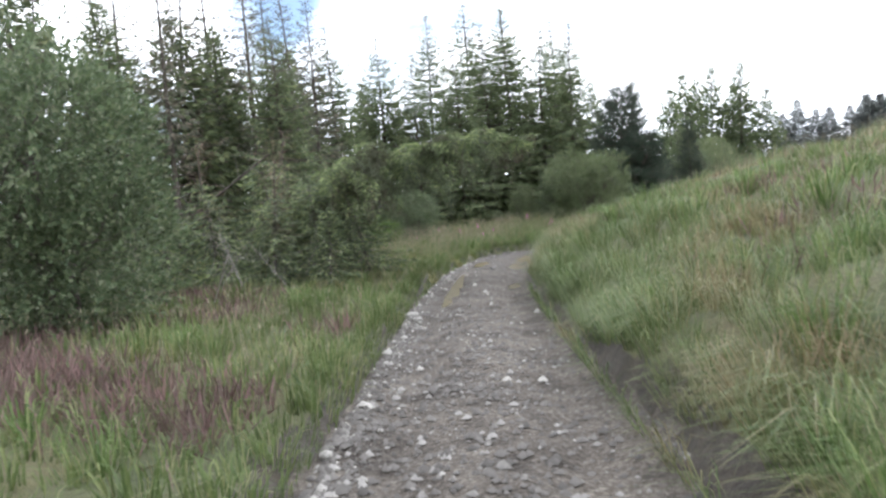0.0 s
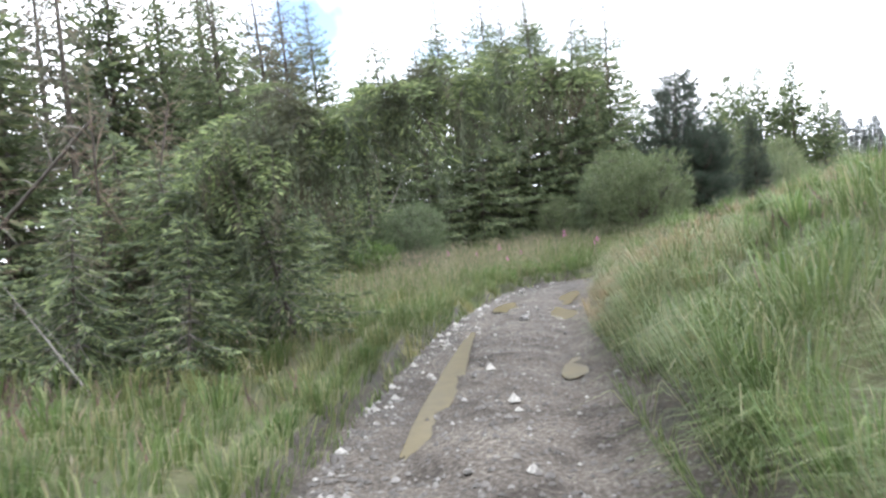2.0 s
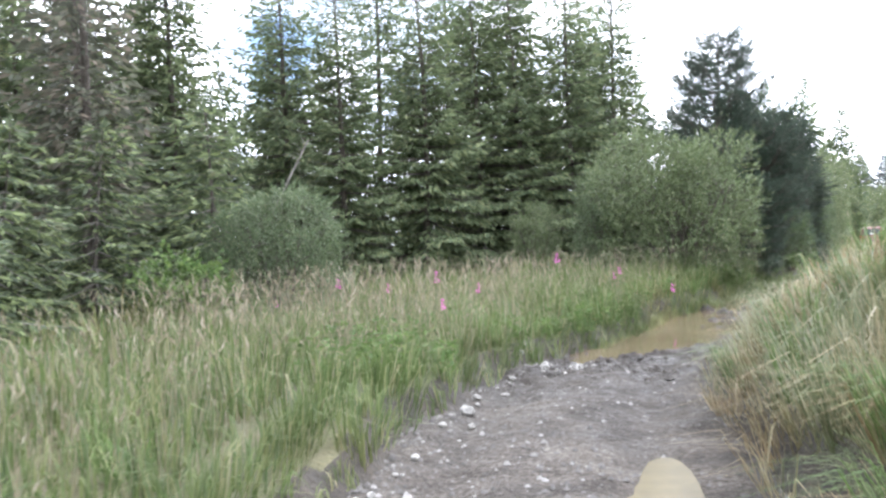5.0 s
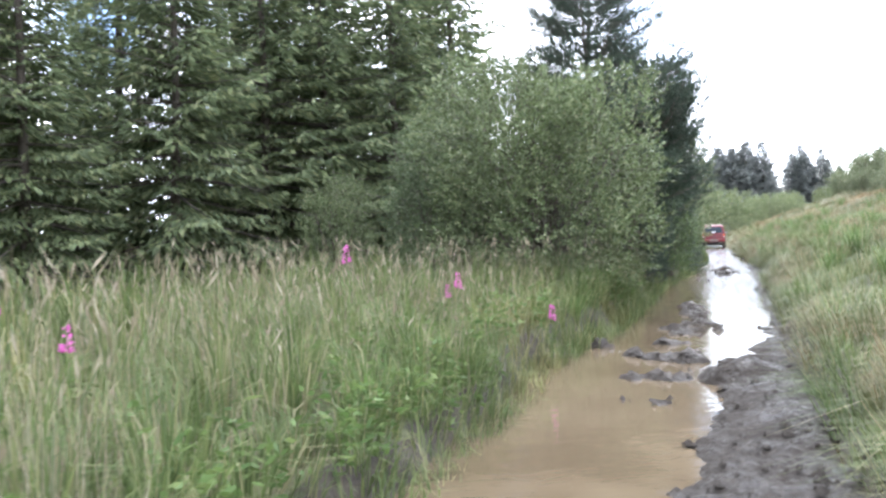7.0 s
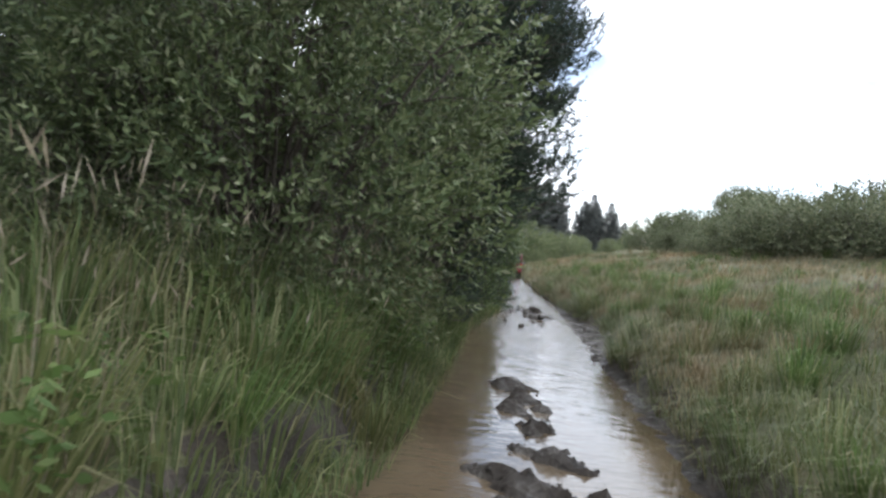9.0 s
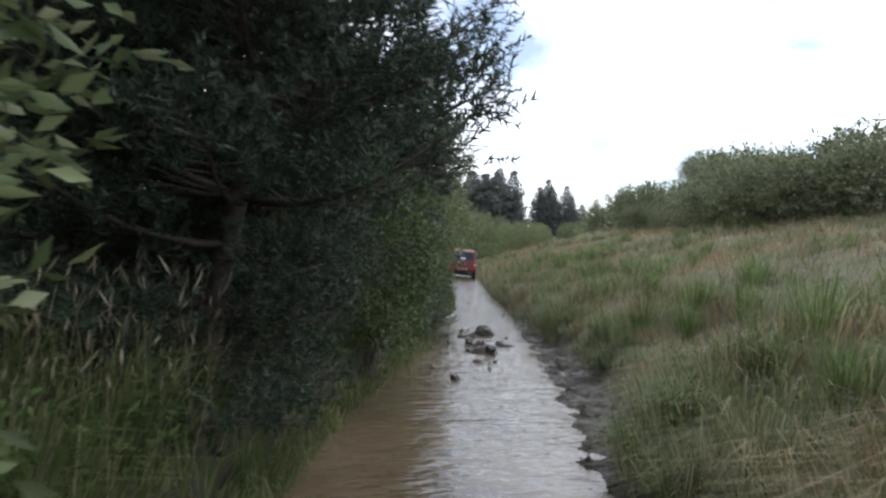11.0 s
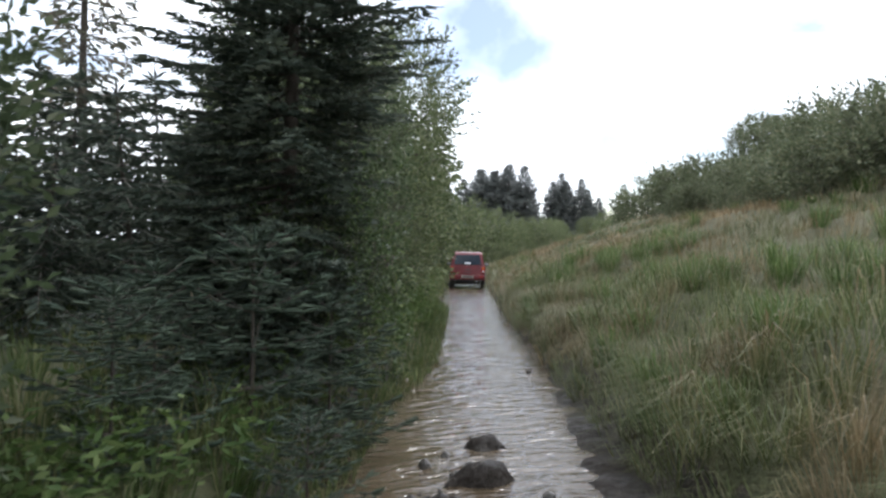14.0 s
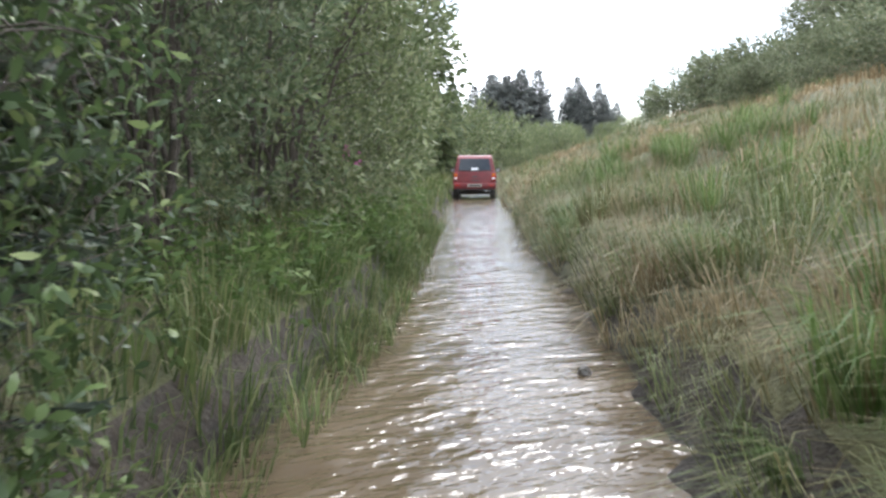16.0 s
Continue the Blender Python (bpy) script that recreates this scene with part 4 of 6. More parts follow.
for x, y, size, turn in ((28.4, 83.0, 0.85, 0), (31.2, 88.8, 0.85, 70), (33.4, 94.0, 0.95, 140), (37.0, 99.5, 0.8, 200), (42.0, 106.0, 0.95, 280), (47.5, 113.0, 1.3, 20), (54.2, 119.0, 1.25, 110),
                        (60.3, 122.0, (0.6, 0.6, 1.02), 180), (57.4, 121.0, 0.95, 40), (64.6, 124.0, 0.9, 220), (50.5, 124.0, 1.05, 260), (68.0, 123.0, 0.45, 300), (53.5, 114.0, 0.5, 160), (73.0, 124.0, 0.5, 40), (78.0, 148.0, 1.0, 90), (84.5, 150.0, 0.95, 150), (91.0, 158.0, 0.8, 210), (97.0, 158.0, 0.75, 30), (102.5, 159.0, 0.9, 120), (108.0, 161.0, 0.7, 260), (114.0, 165.0, 0.9, 300), (93.5, 150.0, 0.6, 20), (88.0, 141.0, 0.6, 170)):
    make_bush("willow_bush", mid, M_THICKET, (x, y, stand(x, y)), "rounded green willow bush lining the flooded track further on", "bush", "far bank bushes", turn, size)

# scrub along the brow of the hill: a front row, then taller ones behind
scrub = bush_meshes("hill_scrub", h=2.2, r=1.75, seed=30, stems=8, twigs=850, per=7, leaf=(0.142, 0.074), low=0.0, stem_r=0.03)
for x, y, size, turn in ((34.0, 56.5, 0.95, 20), (34.4, 59.0, 1.0, 0), (34.6, 61.8, 1.05, 60), (34.8, 64.6, 1.02, 120), (35.2, 67.3, 0.95, 180), (36.4, 70.0, 0.85, 30), (38.4, 72.6, 0.85, 200), (40.8, 75.2, 0.72, 260),
                        (43.6, 78.0, 0.72, 300), (46.6, 81.2, 1.0, 90), (49.6, 84.6, 1.15, 140), (52.0, 90.6, 1.35, 20), (55.0, 94.5, 1.4, 220), (56.5, 99.0, 1.25, 70),
                        (37.4, 60.4, 1.15, 190), (37.8, 63.8, 1.2, 45), (38.2, 67.4, 1.1, 100), (41.5, 71.6, 1.05, 250), (46.0, 76.5, 1.3, 310), (50.8, 81.5, 1.4, 80)):
    make_bush("hill_bush", scrub, M_SCRUB, (x, y, stand(x, y, 0.12)), "dense dull-green scrub bush on the brow of the hill", "bush", "hill scrub", turn, (size * 1.15, size * 1.15, size * (0.86 + 0.3 * ((x * 7.3) % 1))))
for x, y, size, turn in ((42.8, 81.4, 0.8, 10), (39.5, 76.2, 0.5, 150)):
    make_bush("hill_bush", scrub, M_THICKET, (x, y, stand(x, y, 0.1)), "paler yellow-green bush standing before the hill scrub", "bush", "pale bushes on the hill", turn, size)
make_bush("hill_tree", bush_meshes("hill_tree", h=5.0, r=2.2, seed=31, stems=9, twigs=2000, per=9, leaf=(0.14, 0.075), low=0.1), M_SCRUB,
          (54.6, 88.0, stand(54.6, 88.0)), "round-headed broadleaf tree standing above the hill scrub", "tree")
plant_spruce(57.3, 103.0, FAR_SPRUCE[0], (0.42, 0.42, 0.30), 40, "small dark conifer at the end of the hill scrub", "")
make_bush("willow_bush", bush_meshes("shade_willow", h=4.6, r=1.4, seed=36, stems=10, twigs=1500, per=8, leaf=(0.10, 0.045), low=0.02), M_WILLOW,
          (15.4, 60.5, stand(15.4, 60.5)), "tall dark willow standing behind the sallow")


# ---- conifers close to the track ----
def brush_shoots(start, way, length, rng, per=26, needle=0.022, width=0.0045, thick=0.006):
    """Spruce shoots as short bottle brushes: a thin twig each with needles standing round it."""
    n = len(start)
    way = unit(way)
    u = np.tile(np.linspace(0.02, 1, per), (n, 1)) + rng.normal(size=(n, per)) * 0.02
    b = (start[:, None] + way[:, None] * (u * np.broadcast_to(length, n)[:, None])[..., None]).reshape(-1, 3)
    w = np.repeat(way, per, 0)
    r = unit(np.cross(w, rng.normal(size=w.shape)))
    return joined([needles(b, r + w * 0.75, needle * rng.uniform(0.75, 1.25, len(b)), np.full(len(b), width), rng),
                   needles(start, way, length, np.full(n, thick), rng)])


def flat_shoots(start, way, length, width, rng):
    """Two crossed slim rhombs for each shoot."""
    n = len(start)
    return joined([leaves(start, way, length, np.full(n, width), rng, fold=0.1), leaves(start, way + rng.normal(size=(n, 3)) * 0.25, length, np.full(n, width), rng, fold=0.1)])


def near_spruce(h, r, seed, gap=0.22, per=0.085, shoot=0.13, count=20, droop=0.12, needle=0.024, width=0.006, lift=0.5, flat=0.0, foot=None, thick=0.006, tilt=-0.1):
    """A spruce near enough to tell its shoots apart."""
    rng = np.random.default_rng(seed)
    trunk = curve_line((0, 0, -0.1), (rng.normal() * 0.02 * h, rng.normal() * 0.02 * h, h), (0.02 * h, 0, 0), 10)
    limb, st, wy = [], [], []
    z = 0.07 * h
    while z < h * 0.97:
        share = z / h
        n = rng.integers(5, 8)
        a0 = rng.uniform(0, 6.28)
        for k in range(n):
            a = a0 + 6.28 * k / n + rng.normal() * 0.2
            ln = (r * (1 - share) ** 0.8 + 0.12) * rng.uniform(0.65, 1.12)
            out = np.array([math.cos(a), math.sin(a), 0.0])
            at = np.array([trunk[int(share * 9), 0], trunk[int(share * 9), 1], z])
            if foot and z < 2.6:                           # rubbed back by passing cars
                _, off = beside([foot[0] + out[0] * ln], [foot[1] + out[1] * ln])
                ln = max(ln - max(float(off[0]) + 1.05, 0), 0.5)
            tip = at + out * ln + np.array([0, 0, (lift * share - droop) * ln])
            line = curve_line(at, tip, (0, 0, -0.05 * ln), 6)
            limb.append(tube(line, np.linspace(0.006 + 0.006 * ln, 0.003, 6), 3))
            m = max(int(ln / per), 2)
            t = np.linspace(0.18, 1, m)
            pts = np.stack([np.interp(t, np.linspace(0, 1, 6), line[:, c]) for c in range(3)], 1)
            fwd = unit(tip - at)
            sv = np.array([-out[1], out[0], 0])
            for sgn in (-1, 1):
                w = unit(fwd * 0.8 + sv * sgn)
                tw = np.minimum((1 - t) * ln * 0.45 + 0.05, 0.55)
                for j in range(m):
                    q = max(int(tw[j] / shoot * 1.25), 1)
                    uu = np.arange(q) / q
                    st.append(pts[j] + w * (uu * tw[j])[:, None] - np.array([0, 0, 1.0]) * (droop * uu * tw[j])[:, None])
                    d = w + fwd * 0.35 + rng.normal(size=(q, 3)) * 0.22
                    d[:, 2] += tilt
                    wy.append(d)
            st.append(pts[-1:])
            wy.append(fwd[None])
        z += gap * rng.uniform(0.8, 1.2) * (1.1 - 0.4 * share)
    st.append(np.array([trunk[-1]] * 4) - [0, 0, 0.1])
    wy.append(np.array([[0, 0, 1.0], [0.5, 0, 0.6], [-0.4, 0.4, 0.6], [-0.1, -0.5, 0.6]]))
    st, wy = np.concatenate(st), np.concatenate(wy)
    size = shoot * rng.uniform(0.75, 1.3, len(st))
    crown = flat_shoots(st, wy, size, flat, rng) if flat else brush_shoots(st, wy, size, rng, count, needle, width, thick)
    return smooth(fast_mesh("near_trunk", *tube(trunk, 0.013 * h * (1 - np.linspace(0, 1, 10) * 0.95) + 0.006, 7))), fast_mesh("near_branches", *joined(limb)), fast_mesh("near_crown", *crown)


# seen against the light: its shade is in the needle colour
make_tree("spruce_tree", near_spruce(7.0, 1.85, 51, gap=0.13, per=0.064, shoot=0.125, count=6, needle=0.026, width=0.017, lift=0.5, droop=0.22, thick=0.05, foot=(18.8, 63.1)), (M_BARK, M_BARK, M_SHADESPRUCE),
          (18.8, 63.1, stand(18.8, 63.1)), "dense spruce standing on the bank beside the water, its backlit shade put into the needle colour", "tree")


def young_spruce(h, r, seed):
    """A knee- to man-high spruce: tiers of flat boughs set with thick needled shoots."""
    rng = np.random.default_rng(seed)
    limb, st, wy, ln_ = [], [], [], []
    z = 0.10 * h
    while z < h * 0.93:
        share = z / h
        n = rng.integers(5, 7)
        a0 = rng.uniform(0, 6.28)
        for k in range(n):
            a = a0 + 6.28 * k / n + rng.normal() * 0.18
            ln = (r * (1 - share) ** 0.75 + 0.10) * rng.uniform(0.7, 1.1)
            out = np.array([math.cos(a), math.sin(a), 0.0])
            side = np.array([-out[1], out[0], 0.0])
            line = curve_line((0, 0, z), out * ln + np.array([0, 0, z + (0.12 + 0.5 * share) * ln]), (0, 0, -0.07 * ln), 6)
            limb.append(tube(line, np.linspace(0.006 + 0.006 * ln, 0.004, 6), 4))
            for q in np.arange(0.2, 1.0, 0.135 / ln):
                p = np.array([np.interp(q, np.linspace(0, 1, 6), line[:, c]) for c in range(3)])
                st.append(p)
                wy.append(out + np.array([0, 0, 0.15]) + rng.normal(size=3) * 0.08)
                ln_.append(0.125)
                for sg in (-1, 1):
                    e = unit(out * 0.85 + side * sg * rng.uniform(0.7, 1.0) + np.array([0, 0, rng.uniform(-0.12, 0.22)]))
                    reach = (1 - q) * ln * 0.5 + 0.05
                    for w in np.arange(0.0, reach, 0.14):
                        st.append(p + e * w - [0, 0, 0.12 * w])
                        wy.append(e + rng.normal(size=3) * 0.12)
                        ln_.append(rng.uniform(0.09, 0.15))
            for sg in (-0.6, 0, 0.6):
                st.append(line[-1])
                wy.append(out + side * sg + np.array([0, 0, 0.35]))
                ln_.append(rng.uniform(0.11, 0.16))
        z += 0.25 * rng.uniform(0.8, 1.2)
    for k in range(6):
        st.append(np.array([0, 0, h - 0.14]))
        wy.append(np.array([math.cos(k * 1.25) * 0.9, math.sin(k * 1.25) * 0.9, 0.7]) if k else np.array([0, 0, 1.0]))
        ln_.append(0.15)
    st, wy, ln_ = np.array(st), unit(np.array(wy)), np.array(ln_)
    core = [tube(p + w * np.array([[0], [0.3], [0.75], [1.0]]) * l, (0.006, 0.011, 0.010, 0.004), 4) for p, w, l in zip(st, wy, ln_)]
    core = [(v, np.concatenate([f[:, :3], f[:, [0, 2, 3]]])) for v, f in core]
    crown = joined(core + [brush_shoots(st, wy, ln_, rng, 40, 0.030, 0.0062, 0.004)])
    return smooth(fast_mesh("young_trunk", *tube(np.array([(0, 0, -0.1), (0, 0, h * 0.5), (0, 0, h)]), (0.018, 0.012, 0.004), 6))), fast_mesh("young_boughs", *joined(limb)), fast_mesh("young_crown", *crown)


young = young_spruce(1.6, 0.85, 52)
for x, y, size, turn in ((18.15, 61.35, 0.92, 0), (18.13, 60.05, 0.55, 120), (17.2, 60.6, 0.7, 200), (18.93, 61.95, 0.82, 300), (17.55, 61.6, 0.75, 60)):
    make_tree("young_spruce", young, (M_BARK, M_BARK, M_YOUNG), (x, y, stand(x, y)), "young bluish-green spruce with thick upturned shoots", "tree", "young spruces on the bank", turn, size)
scrubby = near_spruce(3.2, 1.6, 53, gap=0.23, per=0.095, shoot=0.18, flat=0.045, droop=0.42, lift=0.35)
# same saplings, needles coloured as in shade, for the bank past y 60
scrubby_shaded = tuple(me.copy() for me in scrubby)
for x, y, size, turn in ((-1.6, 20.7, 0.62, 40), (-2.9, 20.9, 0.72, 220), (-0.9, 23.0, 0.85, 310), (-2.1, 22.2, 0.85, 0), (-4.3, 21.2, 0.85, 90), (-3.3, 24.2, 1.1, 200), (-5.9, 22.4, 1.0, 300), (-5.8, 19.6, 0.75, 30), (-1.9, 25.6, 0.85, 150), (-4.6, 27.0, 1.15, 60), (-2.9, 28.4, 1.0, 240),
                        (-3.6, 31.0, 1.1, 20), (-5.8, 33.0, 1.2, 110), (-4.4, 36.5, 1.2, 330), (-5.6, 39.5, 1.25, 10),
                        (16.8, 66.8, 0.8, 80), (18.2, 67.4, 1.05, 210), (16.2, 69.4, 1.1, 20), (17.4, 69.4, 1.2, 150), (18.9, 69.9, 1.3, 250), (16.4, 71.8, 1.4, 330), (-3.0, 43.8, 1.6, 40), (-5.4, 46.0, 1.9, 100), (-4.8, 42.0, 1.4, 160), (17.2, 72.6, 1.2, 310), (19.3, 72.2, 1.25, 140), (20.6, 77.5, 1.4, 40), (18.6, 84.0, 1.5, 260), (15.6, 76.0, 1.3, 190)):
    make_tree("spruce_sapling", scrubby if y < 60 else scrubby_shaded, (M_BARK, M_DEADWOOD, M_EDGESPRUCE if y < 60 else M_SHADESPRUCE), (x, y, stand(x, y)), "bushy spruce with drooping shoots at the wood's edge", "tree", "bushy spruces at the edge", turn, size, (math.sin(x * 5) * 9, math.cos(y * 7) * 9))


def leaning_spruce():
    """A half-fallen spruce whose bowed trunk reaches over the track, with drooping boughs and hanging curtains of branchlets."""
    rng = np.random.default_rng(54)
    ox, oy = -5.6, 24.4
    oz = stand(ox, oy)
    root = thing("leaning_spruce", (ox, oy, oz), "half-fallen spruce bowed over the track with hanging curtains of branchlets", "tree")
    keys = np.array([(-5.6, 24.4, oz), (-3.6, 23.8, 0.7), (-1.9, 23.3, 1.75), (-0.3, 23.0, 2.25), (1.3, 22.8, 2.5), (2.6, 22.5, 2.5), (3.4, 21.9, 2.3)], float) - [ox, oy, oz]
    t = np.linspace(0, 1, 28)
    line = np.stack([np.interp(t, np.linspace(0, 1, 7), keys[:, c]) for c in range(3)], 1)
    for _ in range(3):
        line[1:-1] = (line[:-2] + line[1:-1] * 2 + line[2:]) / 4
    part("trunk", smooth(fast_mesh("leaning_trunk", *tube(line, np.linspace(0.085, 0.008, 28), 7))), M_BARK, root)
    limb, st, wy, hs, hw = [], [], [], [], []
    for i in range(140):
        u = rng.uniform(0.10, 0.97)
        at = np.array([np.interp(u, t, line[:, c]) for c in range(3)])
        a = rng.choice([-1, -1, 1]) * rng.uniform(0.5, 2.2)          # more of them on the lit side
        ln = np.interp(u, [0, 0.45, 0.75, 1], [2.1, 2.0, 1.2, 0.45]) * rng.uniform(0.5, 1.1)
        out = unit(np.array([math.cos(a) * 0.75, math.sin(a), rng.uniform(-0.35, 0.5)]))
        br = curve_line(at, at + out * ln - np.array([0, 0, 0.30 * ln]), (0, 0, 0.16 * ln), 7)
        limb.append(tube(br[::2], np.linspace(0.008 + 0.007 * ln, 0.004, 4), 3))
        side = unit(np.cross(out, [0, 0, 1.0]))
        for q in np.linspace(0.12, 1, max(int(ln / 0.075), 4)):
            p = np.array([np.interp(q, np.linspace(0, 1, 7), br[:, c]) for c in range(3)])
            for sg in (-1, 1):
                tw = ((1 - q) * ln * 0.34 + 0.14) * rng.uniform(0.7, 1.2)
                k = max(int(tw / 0.075), 2)
                w = np.linspace(0, 1, k, endpoint=False)
                d = unit(out * 0.75 + side * sg * 0.9)
                st.append(p + d * (w * tw)[:, None] - np.array([0, 0, 1.0]) * (0.55 * tw * w ** 1.6)[:, None])
                wy.append(d + rng.normal(size=(k, 3)) * 0.25 - np.array([0, 0, 1.0]) * (0.15 + 0.5 * w)[:, None])
            if rng.uniform() < 0.75:
                deep_ = rng.uniform(0.2, 1.0) * np.interp(u, [0, 0.5, 0.8, 1], [0.8, 1.1, 0.85, 0.45])
                k = max(int(deep_ / 0.07), 2)
                w = np.linspace(0, 1, k, endpoint=False)
                hs.append(p + np.array([rng.normal() * 0.10, rng.normal() * 0.10, -1.0]) * (w * deep_)[:, None])
                hw.append(np.array([0, 0, -1.0]) + rng.normal(size=(k, 3)) * 0.38)
    st, wy, hs, hw = (np.concatenate(a_) for a_ in (st, wy, hs, hw))
    tagged(part("branchwork", fast_mesh("leaning_branches", *joined(limb)), M_BARK, root), kind="stuff")
    tagged(part("crown", fast_mesh("leaning_crown", *flat_shoots(st, wy, 0.125 * rng.uniform(0.7, 1.35, len(st)), 0.024, rng)), M_LITBOUGH, root, "green drooping boughs with paler tips, brightened in colour as if lit"), kind="stuff")
    tagged(part("curtain", fast_mesh("leaning_curtain", *flat_shoots(hs, hw, 0.105 * rng.uniform(0.7, 1.3, len(hs)), 0.019, rng)), M_SHADEHANGING, root, "hanging green needled branchlets with brown patches, darkened in colour for the shaded depth"), kind="stuff")


leaning_spruce()


def pine(h, r, seed, per, foot, lean):
    """Scots pine: whorls of rising limbs whose side shoots turn up into brushes of needles."""
    rng = np.random.default_rng(seed)
    trunk = curve_line((0, 0, -0.1), (lean[0], lean[1], h), (lean[0] * -0.1, 0.1, 0), 10)
    limb, st, wy, ln_ = [], [], [], []
    z = 0.35
    while z < h - 0.2:
        share = z / h
        n = rng.integers(7, 10)
        a0 = rng.uniform(0, 6.28)
        for k in range(n):
            a = a0 + 6.28 * k / n + rng.normal() * 0.25
            prof = np.interp(share, [0.03, 0.2, 0.5, 0.75, 0.9, 1.0], [0.85, 1.0, 0.95, 0.66, 0.42, 0.15])
            ln = r * prof * rng.uniform(0.62, 1.08)
            at = np.array([np.interp(z, trunk[:, 2], trunk[:, 0]), np.interp(z, trunk[:, 2], trunk[:, 1]), z])
            out = np.array([math.cos(a), math.sin(a), 0])
            tip = at + out * ln + np.array([0, 0, ln * (0.02 + 0.55 * share + rng.normal() * 0.16)])
            _, off = beside([foot[0] + tip[0]], [foot[1] + tip[1]])        # broken back where cars pass
            if off[0] > -0.9 and tip[2] < 2.05:
                if off[0] - ln > -1.3:
                    continue
                tip = at + (tip - at) * max((ln - off[0] - 1.1) / ln, 0.25)
                ln = float(np.linalg.norm((tip - at)[:2]))
            line = curve_line(at, tip, (0, 0, -0.10 * ln), 7)
            limb.append(tube(line, np.linspace(0.014 + 0.012 * ln, 0.006, 7), 4))
            side = np.array([-out[1], out[0], 0])
            for q in np.linspace(0.22, 1.0, max(int(ln / 0.14), 3)):
                p = np.array([np.interp(q, np.linspace(0, 1, 7), line[:, c]) for c in range(3)])
                for sg in (-1, 1):
                    tl = (0.18 + 0.42 * (1 - q) * min(ln, 1.6)) * rng.uniform(0.7, 1.25)
                    e = unit(out * 0.8 + side * sg * rng.uniform(0.5, 1.1) + np.array([0, 0, rng.uniform(0.0, 0.3)]))
                    limb.append(tube(np.array([p, p + e * tl]), [0.006, 0.004], 3))
                    m = max(int(tl / 0.12), 1)
                    for sx in np.linspace(0.3, 1, m + 1):
                        up = rng.uniform(-0.12, 0.2)
                        st.append(p + e * tl * sx + [0, 0, up])
                        wy.append(e * 0.6 + np.array([0, 0, rng.uniform(0.3, 1.0)]) + rng.normal(size=3) * 0.35)
                        ln_.append(rng.uniform(0.13, 0.23))
            for _ in range(3):
                st.append(line[-1])
                wy.append(out + np.array([0, 0, 0.9]) + rng.normal(size=3) * 0.45)
                ln_.append(rng.uniform(0.14, 0.24))
        z += 0.33 * rng.uniform(0.7, 1.3) * (1.1 - 0.3 * share)
    for _ in range(4):
        st.append(trunk[-1] - [0, 0, 0.1])
        wy.append(np.array([0, 0, 1.0]) + rng.normal(size=3) * 0.3)
        ln_.append(0.2)
    st, wy = np.array(st), np.array(wy)
    crown = brush_shoots(st, wy, np.array(ln_), rng, per, 0.07, 0.0155, 0.012)
    return smooth(fast_mesh("pine_trunk", *tube(trunk, 0.018 * h * (1 - np.linspace(0, 1, 10) * 0.9), 9))), fast_mesh("pine_limbs", *joined(limb)), fast_mesh("pine_crown", *crown)


for name_, h, r, seed, per, x, y, lean in (("dark Scots pine with rising limbs behind the willow", 8.8, 2.6, 61, 11, 12.0, 54.8, (0.4, 0.1)), ("bushy dark pine leaning out over the flooded track", 5.5, 2.1, 62, 17, 12.6, 53.5, (0.75, -0.7)),
                                           ("low dark pine standing further along the bank", 5.2, 1.8, 63, 10, 14.6, 58.9, (0.1, 0.0))):
    make_tree("pine_tree", pine(h, r, seed, per, (x, y), lean), (M_BARK, M_BARK, M_PINE), (x, y, stand(x, y)), name_, "tree", "pines on the bank")


def dead_pole(name, a, b, r, label, twigs, seed, rise=0.0):
    """A dead leaning stem with broken twigs."""
    rng = np.random.default_rng(seed)
    a, b = np.array(a, float), np.array(b, float)
    ob = thing(name, tuple(a), label, "dead wood")
    line = curve_line((0, 0, -0.1), b - a, (0, 0, rise), 8)
    part("stem", smooth(fast_mesh("stem", *tube(line, np.linspace(r, r * 0.4, 8), 6))), M_BARK if name != "dead_branch" else M_DEADWOOD, ob)
    tw = []
    for _ in range(twigs):
        t = rng.uniform(0.25, 1)
        p = np.array([np.interp(t, np.linspace(0, 1, 8), line[:, c]) for c in range(3)])
        e = unit(rng.normal(size=3) + [0, 0, 0.3]) * rng.uniform(0.25, 0.8) * (1.5 if name == "dead_spruce" else 1.0)
        tw.append(tube(curve_line(p, p + e, (0, 0, 0.05), 4), np.linspace(r * 0.22, 0.003, 4), 3))
    tagged(part("twigwork", fast_mesh("twigs", *joined(tw)), M_DEADTWIG if name == "dead_spruce" else M_DEADWOOD, ob), kind="stuff")


dead_pole("fallen_trunk", (-10.0, 26.4, stand(-10.0, 26.4)), (-3.2, 22.5, 2.65), 0.06, "dead thin spruce trunk fallen slantwise among the branches", 14, 71)
dead_pole("dead_branch", (-4.7, 50.4, stand(-4.7, 50.4)), (-1.9, 50.6, 3.7), 0.06, "pale dead snag poking out of the spruces", 16, 72)
dead_pole("dead_branch", (-2.2, 20.0, stand(-2.2, 20.0)), (-3.3, 20.3, 0.55), 0.016, "bare grey dead branch standing in the grass", 12, 73)
dead_pole("dead_branch", (-3.6, 18.2, stand(-3.6, 18.2)), (-3.0, 18.0, 0.6), 0.022, "bare grey dead branch leaning in the grass", 12, 75)

